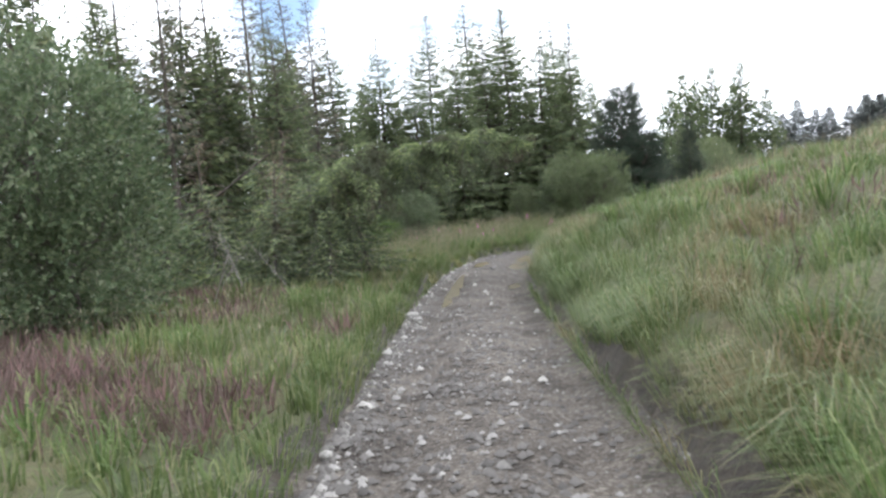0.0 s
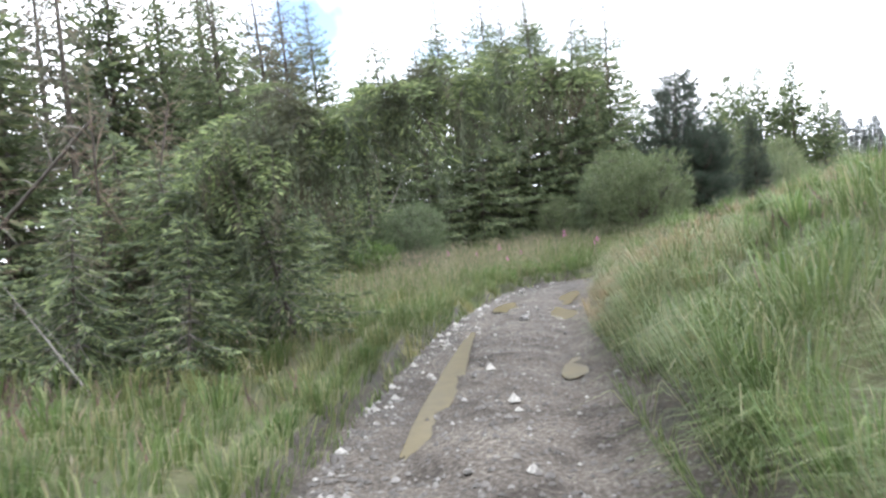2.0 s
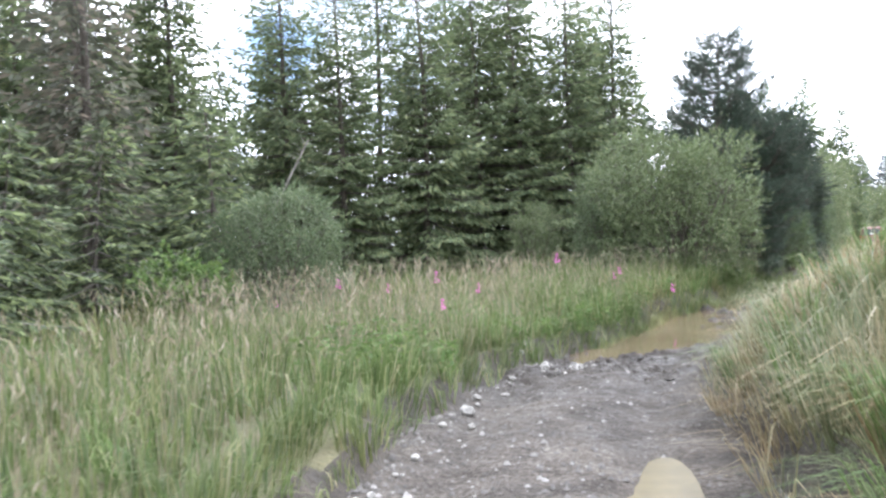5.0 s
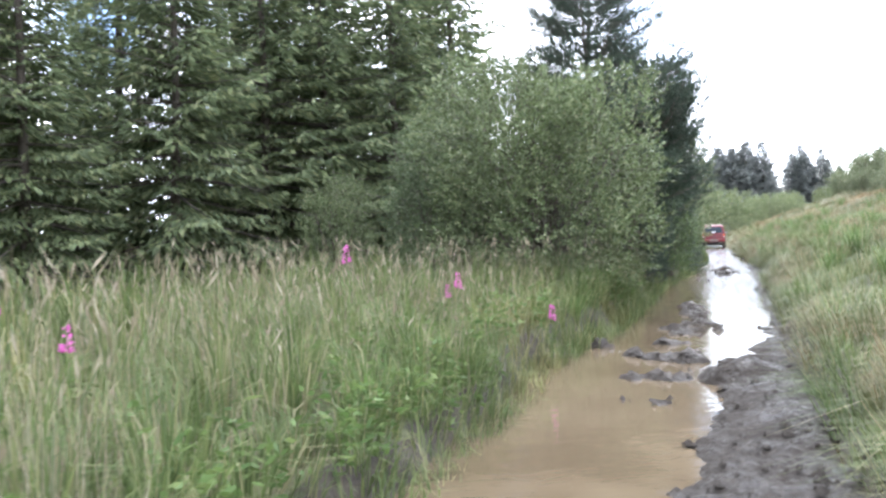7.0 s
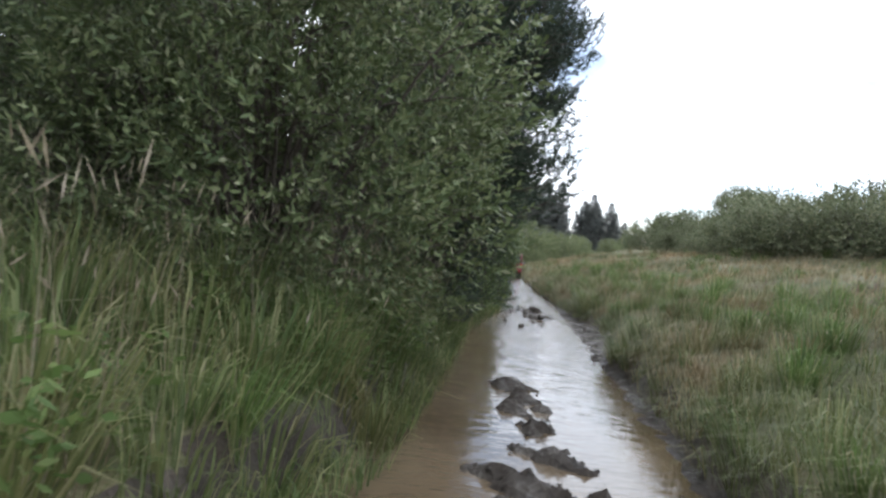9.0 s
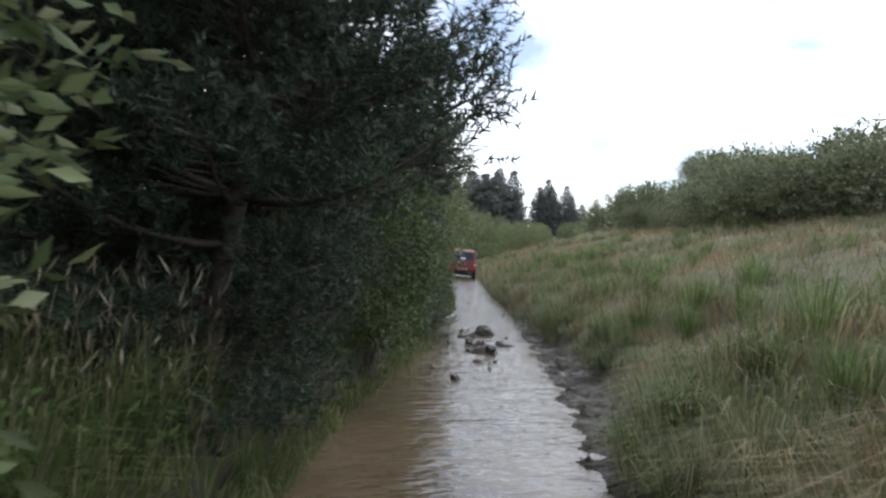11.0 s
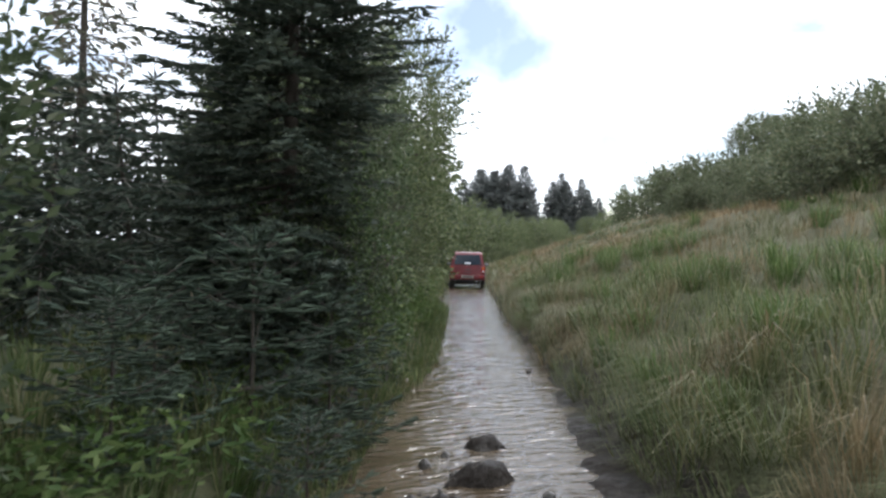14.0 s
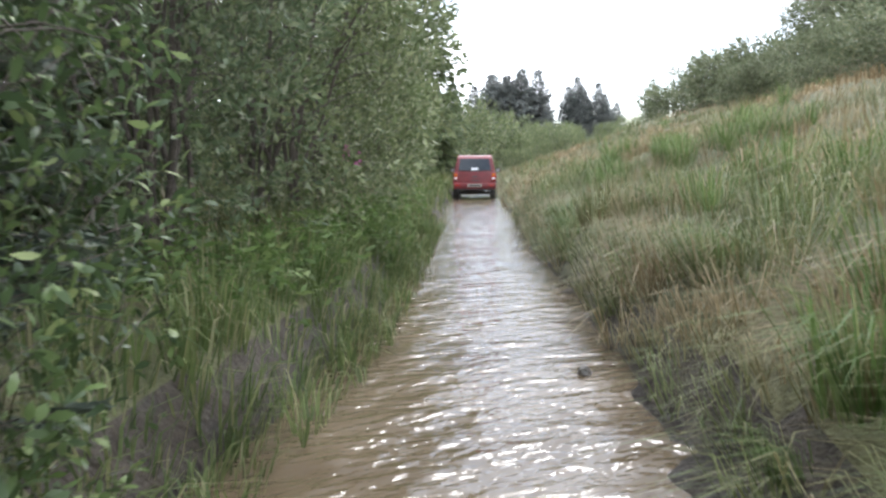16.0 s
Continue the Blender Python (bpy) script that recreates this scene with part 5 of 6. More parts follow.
for x, y, dx, dy, top, seed in ((-2.9, 18.6, -0.7, 0.5, 1.5, 77), (-3.9, 19.4, 0.9, -0.3, 1.2, 78), (-2.4, 21.2, 0.6, -0.6, 1.1, 79), (-5.0, 18.6, -0.5, 0.4, 1.7, 80), (-1.4, 23.2, 0.5, -0.5, 0.8, 82)):
    g = stand(x, y)
    dead_pole("dead_branch", (x, y, g), (x + dx, y + dy, g + top), 0.013, "thin bare grey twiggy branch among the bushy spruces", 22, seed, 0.12)


for x, y, dx, dy, top, seed in ((-3.4, 22.6, 0.5, -0.8, 3.2, 91), (-5.2, 22.8, 0.3, -0.6, 3.8, 92), (-4.4, 25.6, 0.9, 0.2, 4.2, 93)):
    g = stand(x, y)
    dead_pole("dead_spruce", (x, y, g), (x + dx, y + dy, g + top), 0.035, "dead brown spruce stem with a tangle of bare twigs", 90, seed, 0.1)


def brush_pile():
    """Heaped dead branches on the brow of the hill."""
    rng = np.random.default_rng(76)
    x, y = 38.6, 63.4
    ob = thing("brush_pile", (x, y, stand(x, y, 0)), "heap of grey dead branches among the hill scrub", "dead wood")
    sticks = []
    for _ in range(60):
        a, q = rng.uniform(0, 6.28), rng.uniform(0.5, 1.6)
        c = np.array([rng.normal() * 1.1, rng.normal() * 1.1, rng.uniform(0.1, 2.7)])
        w = np.array([math.cos(a), math.sin(a), rng.normal() * 0.25]) * q
        sticks.append(tube(curve_line(c - w, c + w, (0, 0, 0.15), 5), np.linspace(0.035, 0.01, 5), 4))
    tagged(part("branchwork", fast_mesh("brush", *joined(sticks)), M_DEADWOOD, ob), kind="stuff")


brush_pile()


# ---- grass and herbs ----
def turf_height(x, y, ty, d):
    """The height of the turf with the uneven edge that the way has worn into it."""
    edge = 0.10 * wave(x, y, 0.8, 9)
    e = np.abs(d) - edge
    return land_height(x, y, ty, np.sign(d) * np.maximum(np.where(e > half(ty, d) * 0.9, e, np.abs(d)), 0.01))


def scatter(rng, y_lo, y_hi, e_lo, e_hi, per_m2, side):
    """Places beside the track between two distances from its edge; side -1 is left, 1 right."""
    s_lo, s_hi = np.interp([y_lo, y_hi], LINE[:, 1], ALONG)
    n = int((s_hi - s_lo) * (e_hi - e_lo) * per_m2)
    s, e = rng.uniform(s_lo, s_hi, n), rng.uniform(e_lo, e_hi, n)
    cx_, cy_ = np.interp(s, ALONG, LINE[:, 0]), np.interp(s, ALONG, LINE[:, 1])
    tx_, ty_ = np.interp(s, ALONG, TANGENT[:, 0]), np.interp(s, ALONG, TANGENT[:, 1])
    d = side * (half(cy_, np.full(n, side)) + e)
    x, y = cx_ + ty_ * d, cy_ - tx_ * d
    ty2, d2 = beside(x, y)                         # drop what falls back on the track inside the bend
    e2 = np.abs(d2) - half(ty2, d2)
    ok = (np.sign(d2) == side) & (e2 > e_lo - 0.05)
    x, y = x[ok], y[ok]
    return x, y, turf_height(x, y, ty2[ok], d2[ok]), e2[ok], ty2[ok]


def blades(x, y, z, height, width, lean, rng, heading=None):
    """Bent tapering blades of grass, three triangles each."""
    n = len(x)
    a = rng.uniform(0, 6.28, n) if heading is None else heading
    out = np.stack([np.cos(a), np.sin(a), np.zeros(n)], 1)
    side = np.stack([-np.sin(a + rng.normal(size=n) * 0.5), np.cos(a), np.zeros(n)], 1)
    root = np.stack([x, y, z - 0.03], 1)
    h, l, w = height[:, None], lean[:, None], width[:, None]
    midp = root + out * h * l * 0.3 + [0, 0, 1] * h * 0.6
    tip = root + out * h * l * 0.9 + np.array([0, 0, 1.0]) * h * (1 - 0.42 * l)
    v = np.stack([root - side * w / 2, root + side * w / 2, midp - side * w * 0.42, midp + side * w * 0.42, tip], 1).reshape(-1, 3)
    i = np.arange(n)[:, None] * 5
    return v, np.concatenate([i + [0, 1, 3], i + [0, 3, 2], i + [2, 3, 4]], 1).reshape(-1, 3)


def tufted(rng, x, y, pull=0.6, cell=0.55):
    """Draws places together into tussocks, and tells which way each blade leans out of its tussock."""
    gxc, gyc = np.floor(x / cell), np.floor(y / cell)
    hx = np.modf(np.abs(np.sin(gxc * 12.9898 + gyc * 78.233) * 43758.5453))[0]
    hy = np.modf(np.abs(np.sin(gxc * 39.346 + gyc * 11.135) * 24634.6345))[0]
    mx, my = (gxc + 0.2 + 0.6 * hx) * cell, (gyc + 0.2 + 0.6 * hy) * cell
    k = pull * (0.5 + 0.5 * hx)
    nx, ny = x + (mx - x) * k, y + (my - y) * k
    return nx, ny, np.arctan2(ny - my, nx - mx), hy


def grass_field(name, label, mat, side, bands, seed, tall, arch, lean_mean):
    rng = np.random.default_rng(seed)
    out = []
    for y_lo, y_hi, e_lo, e_hi, per, wide in bands:
        x, y, z, e, ty = scatter(rng, y_lo, y_hi, e_lo, e_hi, per, side)
        nx, ny, head, hh = tufted(rng, x, y, 0.2 if e_hi < 0.7 and side < 0 else (0.6 if side < 0 else 0.42), 0.55 if side < 0 else 0.62)
        tyn, dn = beside(nx, ny)
        en = np.abs(dn) - half(tyn, dn)
        z = turf_height(nx, ny, tyn, dn)
        ok = en > min(e_lo, 0) - 0.05
        nx, ny, z, head, hh, ty, en = nx[ok], ny[ok], z[ok], head[ok], hh[ok], ty[ok], en[ok]
        n = len(nx)
        h = tall(ty, en) * rng.uniform(0.45, 1.15, n) * (0.6 + 0.7 * hh) * (1 + 0.3 * wave(nx, ny, 1.1, seed))
        k = np.searchsorted(LINE[:, 1], ty).clip(0, len(LINE) - 1)
        down = np.arctan2(TANGENT[k, 0] * side, -TANGENT[k, 1] * side)          # towards the way
        near = np.clip(1.25 - en / 0.8, 0, 1) * (0.6 if side > 0 else 0.35)
        way = np.arctan2(np.sin(head) * (1 - near) + np.sin(down) * near, np.cos(head) * (1 - near) + np.cos(down) * near)
        lean = np.clip(rng.normal(lean_mean, 0.28, n) + near * arch, 0.05, 1.5)
        out.append(blades(nx, ny, z, h, wide * rng.uniform(0.6, 1.3, n), lean, rng, way + rng.normal(size=n) * (0.85 if side > 0 else 0.55)))
    ob = part(name, fast_mesh(name, *joined(out)), mat)
    tagged(ob, label, "grass", kind="stuff")


def tall_left(ty, e):
    return np.interp(ty, [0, 28, 36, 50, 56, 62, 70], [0.42, 0.45, 0.75, 0.95, 0.5, 0.5, 0.6]) * np.clip(0.6 + e * 0.6, 0, 1)


def tall_right(ty, e):
    return np.interp(ty, [0, 30, 45, 58, 64, 70], [0.58, 0.6, 0.52, 0.55, 0.68, 0.66]) * np.clip(1.1 - 0.14 * e, 0.6, 1.1) * np.clip(0.75 + 0.5 * e, 0, 1)


grass_field("grass", "long green meadow grass with yellowing patches", M_GRASS, -1,
            [(2, 76, -0.03, 0.5, 390, 0.012), (39, 76, -0.28, 0.05, 470, 0.011), (5, 34, 0.3, 2.5, 190, 0.014), (34, 52, 0.3, 3.2, 240, 0.014), (52, 76, 0.3, 2.0, 210, 0.013), (52, 80, 2.0, 8.0, 70, 0.026), (5, 56, 2.5, 7.5, 62, 0.027), (76, 110, 0.0, 4, 60, 0.03), (5, 62, 7.5, 13, 30, 0.035)], 81, tall_left, 0.25, 0.58)
grass_field("grass", "soft green arching grass over the first part of the hillside", M_NEARHILL, 1,
            [(1, 24, -0.12, 0.15, 380, 0.008), (1, 24, 0.1, 0.8, 520, 0.0075), (1, 24, 0.8, 2.4, 260, 0.010), (1, 24, 2.2, 7, 130, 0.014), (1, 24, 7, 14, 55, 0.024)], 82, tall_right, 0.45, 0.85)
grass_field("grass", "rough arching hillside grass, green with russet patches", M_HILLGRASS, 1,
            [(38, 42, -0.12, 0.15, 360, 0.009), (38, 42, 0.1, 0.7, 520, 0.0075), (42, 60, 0.05, 0.75, 560, 0.0075), (60, 76, -0.04, 0.75, 560, 0.0075), (38, 76, 0.7, 2.2, 260, 0.010), (76, 110, 0.0, 2.2, 60, 0.03)], 80, tall_right, 0.6, 0.9)
grass_field("grass", "russet and dull green seeding grass of the upper hillside", M_UPPERGRASS, 1,
            [(24, 38, -0.12, 0.15, 360, 0.009), (24, 38, 0.1, 0.7, 520, 0.0075), (24, 38, 0.7, 2.0, 260, 0.010), (24, 80, 2.0, 6, 90, 0.0135), (24, 95, 6, 14, 38, 0.026), (24, 105, 14, 34, 9, 0.055), (76, 110, 2.0, 6, 45, 0.03), (95, 135, 0, 24, 10, 0.06)], 89, tall_right, 0.3, 0.8)


def tussocks():
    """Dense clumps of arching blades, hanging over the cut bank and dotted about the hillside."""
    rng = np.random.default_rng(88)
    out = []
    for y_lo, y_hi, e_lo, e_hi, per, blades_each, long_, wide, side in ((3, 45, 0.05, 0.6, 1.2, 90, 0.62, 0.007, 1), (45, 76, 0.06, 0.55, 2.2, 100, 0.5, 0.0065, 1), (4, 76, 0.8, 5.5, 0.42, 90, 0.72, 0.009, 1),
                                                                       (14, 90, 5.5, 13, 0.22, 80, 0.5, 0.013, 1), (18, 76, 0.3, 4.2, 0.5, 170, 0.62, 0.0075, 1), (36, 76, 0.05, 0.8, 0.7, 70, 0.7, 0.009, -1), (5, 33, 0.3, 3.0, 0.5, 70, 0.55, 0.010, -1)):
        x, y, z, e, ty = scatter(rng, y_lo, y_hi, e_lo, e_hi, per, side)
        n = len(x)
        k = np.searchsorted(LINE[:, 1], ty).clip(0, len(LINE) - 1)
        down = np.arctan2(TANGENT[k, 0] * side, -TANGENT[k, 1] * side)
        size = rng.uniform(0.6, 1.3, n)
        a = rng.uniform(0, 6.28, (n, blades_each))
        near = (np.clip(1 - e / 0.7, 0, 1) * 0.8)[:, None]
        way = np.arctan2(np.sin(a) * (1 - near) + np.sin(down)[:, None] * near, np.cos(a) * (1 - near) + np.cos(down)[:, None] * near).ravel()
        rad = (rng.uniform(0, 0.17, (n, blades_each)) * size[:, None]).ravel()
        bx, by = np.repeat(x, blades_each) + np.cos(a.ravel()) * rad, np.repeat(y, blades_each) + np.sin(a.ravel()) * rad
        m = n * blades_each
        out.append(blades(bx, by, np.repeat(z, blades_each), long_ * np.repeat(size, blades_each) * rng.uniform(0.5, 1.15, m), wide * rng.uniform(0.7, 1.3, m), rng.uniform(0.4, 1.3, m), rng, way + rng.normal(size=m) * 0.35))
    ob = part("tussock_grass", fast_mesh("tussock_grass", *joined(out)), M_TUSSOCK)
    tagged(ob, "lush green tussocks arching over the banks and hillside", "grass", kind="stuff")


tussocks()


def seed_stems(name, label, side, bands, seed, height, mat):
    """Thin stalks with drooping seed heads."""
    rng = np.random.default_rng(seed)
    out = []
    for y_lo, y_hi, e_lo, e_hi, per, wide in bands:
        x, y, z, e, ty = scatter(rng, y_lo, y_hi, e_lo, e_hi, per, side)
        ok = wave(x, y, 2.6, seed) + rng.normal(size=len(x)) * 0.35 > 0.0
        x, y, z, ty = x[ok], y[ok], z[ok], ty[ok]
        n = len(x)
        h = height(ty) * rng.uniform(0.5, 1.15, n)
        a = rng.uniform(0, 6.28, n)
        lean = np.stack([np.cos(a), np.sin(a), np.zeros(n)], 1) * (h * rng.uniform(0.05, 0.3, n))[:, None]
        root = np.stack([x, y, z], 1)
        way = lean + np.stack([np.zeros(n), np.zeros(n), h], 1)
        out.append(needles(root, way, np.linalg.norm(way, axis=1), np.full(n, wide), rng))
        out.append(leaves(root + way * 0.88, way + lean * 2 + rng.normal(size=(n, 3)) * 0.1 * h[:, None], h * rng.uniform(0.09, 0.17, n), wide * rng.uniform(1.6, 2.8, n), rng))
    ob = part(name, fast_mesh(name, *joined(out)), mat)
    tagged(ob, label, "grass", kind="stuff")


seed_stems("seeding_grass", "pale straw-coloured seed heads above the meadow grass", -1, [(6, 34, 0.5, 6, 14, 0.006), (28, 36, 0.6, 5, 70, 0.006), (34, 54, 0.1, 4.5, 80, 0.006), (54, 76, 0.3, 2, 12, 0.006)], 83,
           lambda ty: np.interp(ty, [0, 30, 38, 60], [0.6, 0.7, 1.15, 0.9]), M_SEED)
seed_stems("seeding_grass", "russet seeding grass over the hillside", 1, [(6, 80, 0.8, 6, 14, 0.004), (15, 95, 6, 18, 12, 0.008)], 84,
           lambda ty: np.interp(ty, [0, 60], [0.6, 0.55]), M_SEED)


def heath():
    """Brown heather sprigs among the grass of the first stretch."""
    rng = np.random.default_rng(85)
    x, y, z, e, ty = scatter(rng, 5, 20, 0.5, 7, 260, -1)
    x2, y2, z2, e2, ty2 = scatter(rng, 5, 60, 1.0, 9, 40, 1)
    x, y, z = np.concatenate([x, x2]), np.concatenate([y, y2]), np.concatenate([z, z2])
    ok = wave(x, y, 1.5, 3) + np.clip((14 - y) / 14, 0, 0.25) + rng.normal(size=len(x)) * 0.22 > 0.36
    x, y, z = x[ok], y[ok], z[ok]
    n = len(x)
    root = np.stack([x, y, z], 1)
    way = rng.normal(size=(n, 3)) * 0.45 + [0, 0, 1]
    ob = part("heather", fast_mesh("heather", *leaves(root, way, rng.uniform(0.2, 0.45, n), rng.uniform(0.012, 0.03, n), rng)), M_HEATH)
    tagged(ob, "brown heather and dead stems among the grass", "heather", kind="stuff")


heath()


def herbs():
    """Low leafy weeds hanging over the bank."""
    rng = np.random.default_rng(86)
    x, y, z, e, ty = scatter(rng, 33, 76, 0.05, 1.3, 16, -1)
    ok = wave(x, y, 1.2, 5) > -0.1
    x, y, z = x[ok], y[ok], z[ok]
    n, per = len(x), 26
    h = rng.uniform(0.25, 0.6, n)
    u = rng.uniform(0.2, 1, (n, per))
    b = np.stack([np.repeat(x, per) + rng.normal(size=n * per) * 0.05, np.repeat(y, per) + rng.normal(size=n * per) * 0.05, np.repeat(z, per) + (u * h[:, None]).ravel()], 1)
    w = rng.normal(size=(n * per, 3)) * [1, 1, 0.35] + [0, 0, 0.2]
    ob = part("herbs", fast_mesh("herbs", *leaves(b, w, rng.uniform(0.05, 0.13, n * per), rng.uniform(0.018, 0.04, n * per), rng, fold=0.1)), M_HERB)
    tagged(ob, "fresh green leafy weeds along the bank", "weeds", kind="stuff")


herbs()


def fireweed(seed):
    rng = np.random.default_rng(seed)
    h = 1.15
    stem = fast_mesh("stem", *tube(curve_line((0, 0, -0.05), (0.05, 0.02, h), (0.02, 0, 0), 5), np.linspace(0.008, 0.003, 5), 4))
    n = 46
    u = rng.uniform(0.15, 0.75, n)
    a = rng.uniform(0, 6.28, n)
    lf = leaves(np.stack([0.04 * u, 0 * u, u * h], 1), np.stack([np.cos(a), np.sin(a), rng.uniform(-0.1, 0.5, n)], 1), rng.uniform(0.08, 0.14, n), np.full(n, 0.022), rng)
    n = 60
    u = rng.uniform(0, 1, n) ** 1.3
    a = rng.uniform(0, 6.28, n)
    r = 0.035 * (1 - u * 0.8)
    fl = leaves(np.stack([0.045 + np.cos(a) * r * 0.4, np.sin(a) * r * 0.4, h * 0.8 + u * 0.26], 1), np.stack([np.cos(a), np.sin(a), rng.uniform(-0.2, 0.6, n)], 1), 0.025 + r * 1.3, np.full(n, 0.026), rng)
    return stem, fast_mesh("leaves", *lf), fast_mesh("flowers", *fl)


FIRE = fireweed(87)
for x, y, size, turn in ((2.1, 40.9, 0.88, 0), (1.3, 40.15, 0.68, 90), (2.9, 40.0, 0.7, 200), (2.3, 36.75, 0.55, 20), (-0.85, 40.9, 0.5, 140), (4.9, 45.2, 0.95, 300), (6.0, 43.3, 0.72, 70),
                        (7.3, 44.0, 0.78, 50), (5.9, 43.5, 0.6, 10), (0.2, 41.6, 0.8, 100), (24.3, 73.2, 1.1, 40), (24.8, 73.8, 1.0, 160)):
    ob = thing("fireweed", (x, y, stand(x, y, 0)), "tall fireweed stalk with a pink flower spike in the grass", "flower", "fireweed", turn, size)
    for n, me, mat in zip(("stem", "leafage", "flower_spike"), FIRE, (M_HERB, M_HERB, M_PINK)):
        part(n, me, mat, ob)


# ---- stones ----
def stone_mesh(seed, flat=0.6):
    rng = np.random.default_rng(seed)
    bm = bmesh.new()
    bmesh.ops.create_icosphere(bm, subdivisions=2, radius=1)
    cuts = unit(rng.normal(size=(13, 3)))
    for v in bm.verts:
        p = np.array(v.co)
        k = min(1.0, min(0.62 / max(float(p @ c), 1e-3) if float(p @ c) > 0 else 9 for c in cuts))
        v.co = Vector(p * k) + Vector(rng.normal(size=3) * 0.025)
        v.co.z *= flat
    me = bpy.data.meshes.new("stone")
    bm.to_mesh(me)
    bm.free()
    return me


STONES = [stone_mesh(90 + i, f) for i, f in enumerate((0.5, 0.65, 0.8, 0.55, 0.7))]
WET = [m.copy() for m in STONES]


def put_stone(x, y, r, i, turn, wet, label, group, sink=0.3):
    ob = part("stone", (WET if wet else STONES)[i % 5], M_WETSTONE if wet else M_STONE)
    z = stand(x, y, 0) + r * 0.55 * (1 - sink) - r * 0.1
    if sink < 0:                                   # rocks that break the water
        z = max(z, WATER_Z + 0.12 * r)
    ob.matrix_world = pose(x, y, z, 0, 0, turn) @ Matrix.Diagonal((r, r * 0.8, r * (1.3 if sink < 0 else 1), 1))
    tagged(ob, label, "stone", group)


rng1 = np.random.default_rng(91)
s_edge = rng1.uniform(7, 37, 90)
for i, y in enumerate(s_edge):
    x = float(np.interp(y, LINE[:, 1], LINE[:, 0])) - half_width(y) + float(rng1.uniform(0.02, 0.2) + rng1.gamma(1.2, 0.12))
    put_stone(x, y, float(0.022 + rng1.gamma(1.5, 0.02)) * (1.0 if y < 20 else 0.7), i, float(rng1.uniform(0, 360)), False, "pale broken stone at the grassy edge of the track", "stones along the track edge")
for i in range(46):
    y = rng1.uniform(7, 33)
    x = float(np.interp(y, LINE[:, 1], LINE[:, 0])) + float(rng1.uniform(-1.1, 1.25))
    put_stone(x, y, float(rng1.uniform(0.025, 0.055)), i, float(rng1.uniform(0, 360)), i % 3 != 0, "loose grey stone lying on the track", "stones on the track")
put_stone(0.62, 16.5, 0.2, 0, 30, False, "large flat pale stone at the edge of the track", "", 0.5)
put_stone(2.35, 25.7, 0.15, 3, 80, True, "dark wet stone standing in the middle of the track", "", 0.5)
for x, y, r, i in ((18.35, 58.43, 0.21, 0), (18.1, 58.75, 0.10, 1), (18.52, 59.43, 0.14, 2), (18.3, 59.75, 0.09, 3), (19.46, 61.29, 0.10, 4), (19.0, 60.6, 0.08, 1), (17.41, 56.98, 0.07, 0), (17.9, 57.6, 0.06, 2),
                   (16.45, 56.3, 0.12, 3), (16.54, 57.1, 0.09, 4), (19.9, 60.3, 0.09, 0), (19.3, 59.6, 0.08, 2), (22.85, 64.9, 0.09, 3), (20.3, 61.7, 0.07, 1), (19.75, 61.5, 0.08, 3)):
    ob_label = "dark wet rock breaking the muddy water"
    put_stone(x, y, r * 0.85, i, r * 1000 % 360, True, ob_label, "rocks in the water", -0.2)


# a heap of broken stone where the gravel ends at the ford
for i in range(34):
    x, y = 3.85 + float(rng1.normal()) * 0.32, 37.2 + float(rng1.normal()) * 0.5
    put_stone(x, y, float(0.025 + rng1.gamma(1.6, 0.014)), i, float(rng1.uniform(0, 360)), i % 4 == 0, "small pale broken stone heaped at the edge of the ford", "stones at the ford")


def chips(rng, x, y, z, r, sink):
    """Small angular lumps, four faces each."""
    n = len(x)
    base = np.array([(1, 0, 0), (0, 1, 0), (-1, 0, 0), (0, -1, 0), (0, 0, 0.8), (0, 0, -0.5)], float)
    v = base[None] * r[:, None, None] * rng.uniform(0.6, 1.3, (n, 6, 3))
    a = rng.uniform(0, 6.28, n)
    c, q = np.cos(a)[:, None], np.sin(a)[:, None]
    v = np.stack([v[..., 0] * c - v[..., 1] * q, v[..., 0] * q + v[..., 1] * c, v[..., 2]], -1) + np.stack([x, y, z + r * sink], 1)[:, None]
    f = np.array([(0, 1, 4), (1, 2, 4), (2, 3, 4), (3, 0, 4)])
    return v.reshape(-1, 3), (np.arange(n)[:, None, None] * 6 + f[None]).reshape(-1, 3)


def mud_clods():
    """Churned clods on the mud that stands out of the water."""
    rng = np.random.default_rng(93)
    n = 26000
    s = rng.uniform(*np.interp([35.5, 70], LINE[:, 1], ALONG), n)
    d = rng.uniform(-1.3, 1.9, n)
    cx_, cy_ = np.interp(s, ALONG, LINE[:, 0]), np.interp(s, ALONG, LINE[:, 1])
    tx_, ty_ = np.interp(s, ALONG, TANGENT[:, 0]), np.interp(s, ALONG, TANGENT[:, 1])
    x, y = cx_ + ty_ * d, cy_ - tx_ * d
    z = track_height(x, y, cy_, d)
    ok = (z > WATER_Z - 0.01) & (d < half_right(cy_)) & (d > -half_width(cy_)) & (wave(x, y, 0.3, 4) + rng.normal(size=n) * 0.5 > -0.1) & ((d < shore_line(cy_) + 0.1) | (rng.uniform(size=n) < np.interp(cy_, [40, 44, 52, 54, 58, 61], [0.8, 0.12, 0.12, 0.6, 0.6, 0.05])))
    x, y, z = x[ok], y[ok], z[ok]
    r = rng.gamma(1.8, 0.011, len(x)).clip(0.008, 0.07)
    ob = part("mud_clods", smooth(fast_mesh("mud_clods", *chips(rng, x, y, z, r, 0.1))), M_TRACK)
    tagged(ob, "dark wet clods of churned mud", "mud", kind="stuff")


mud_clods()


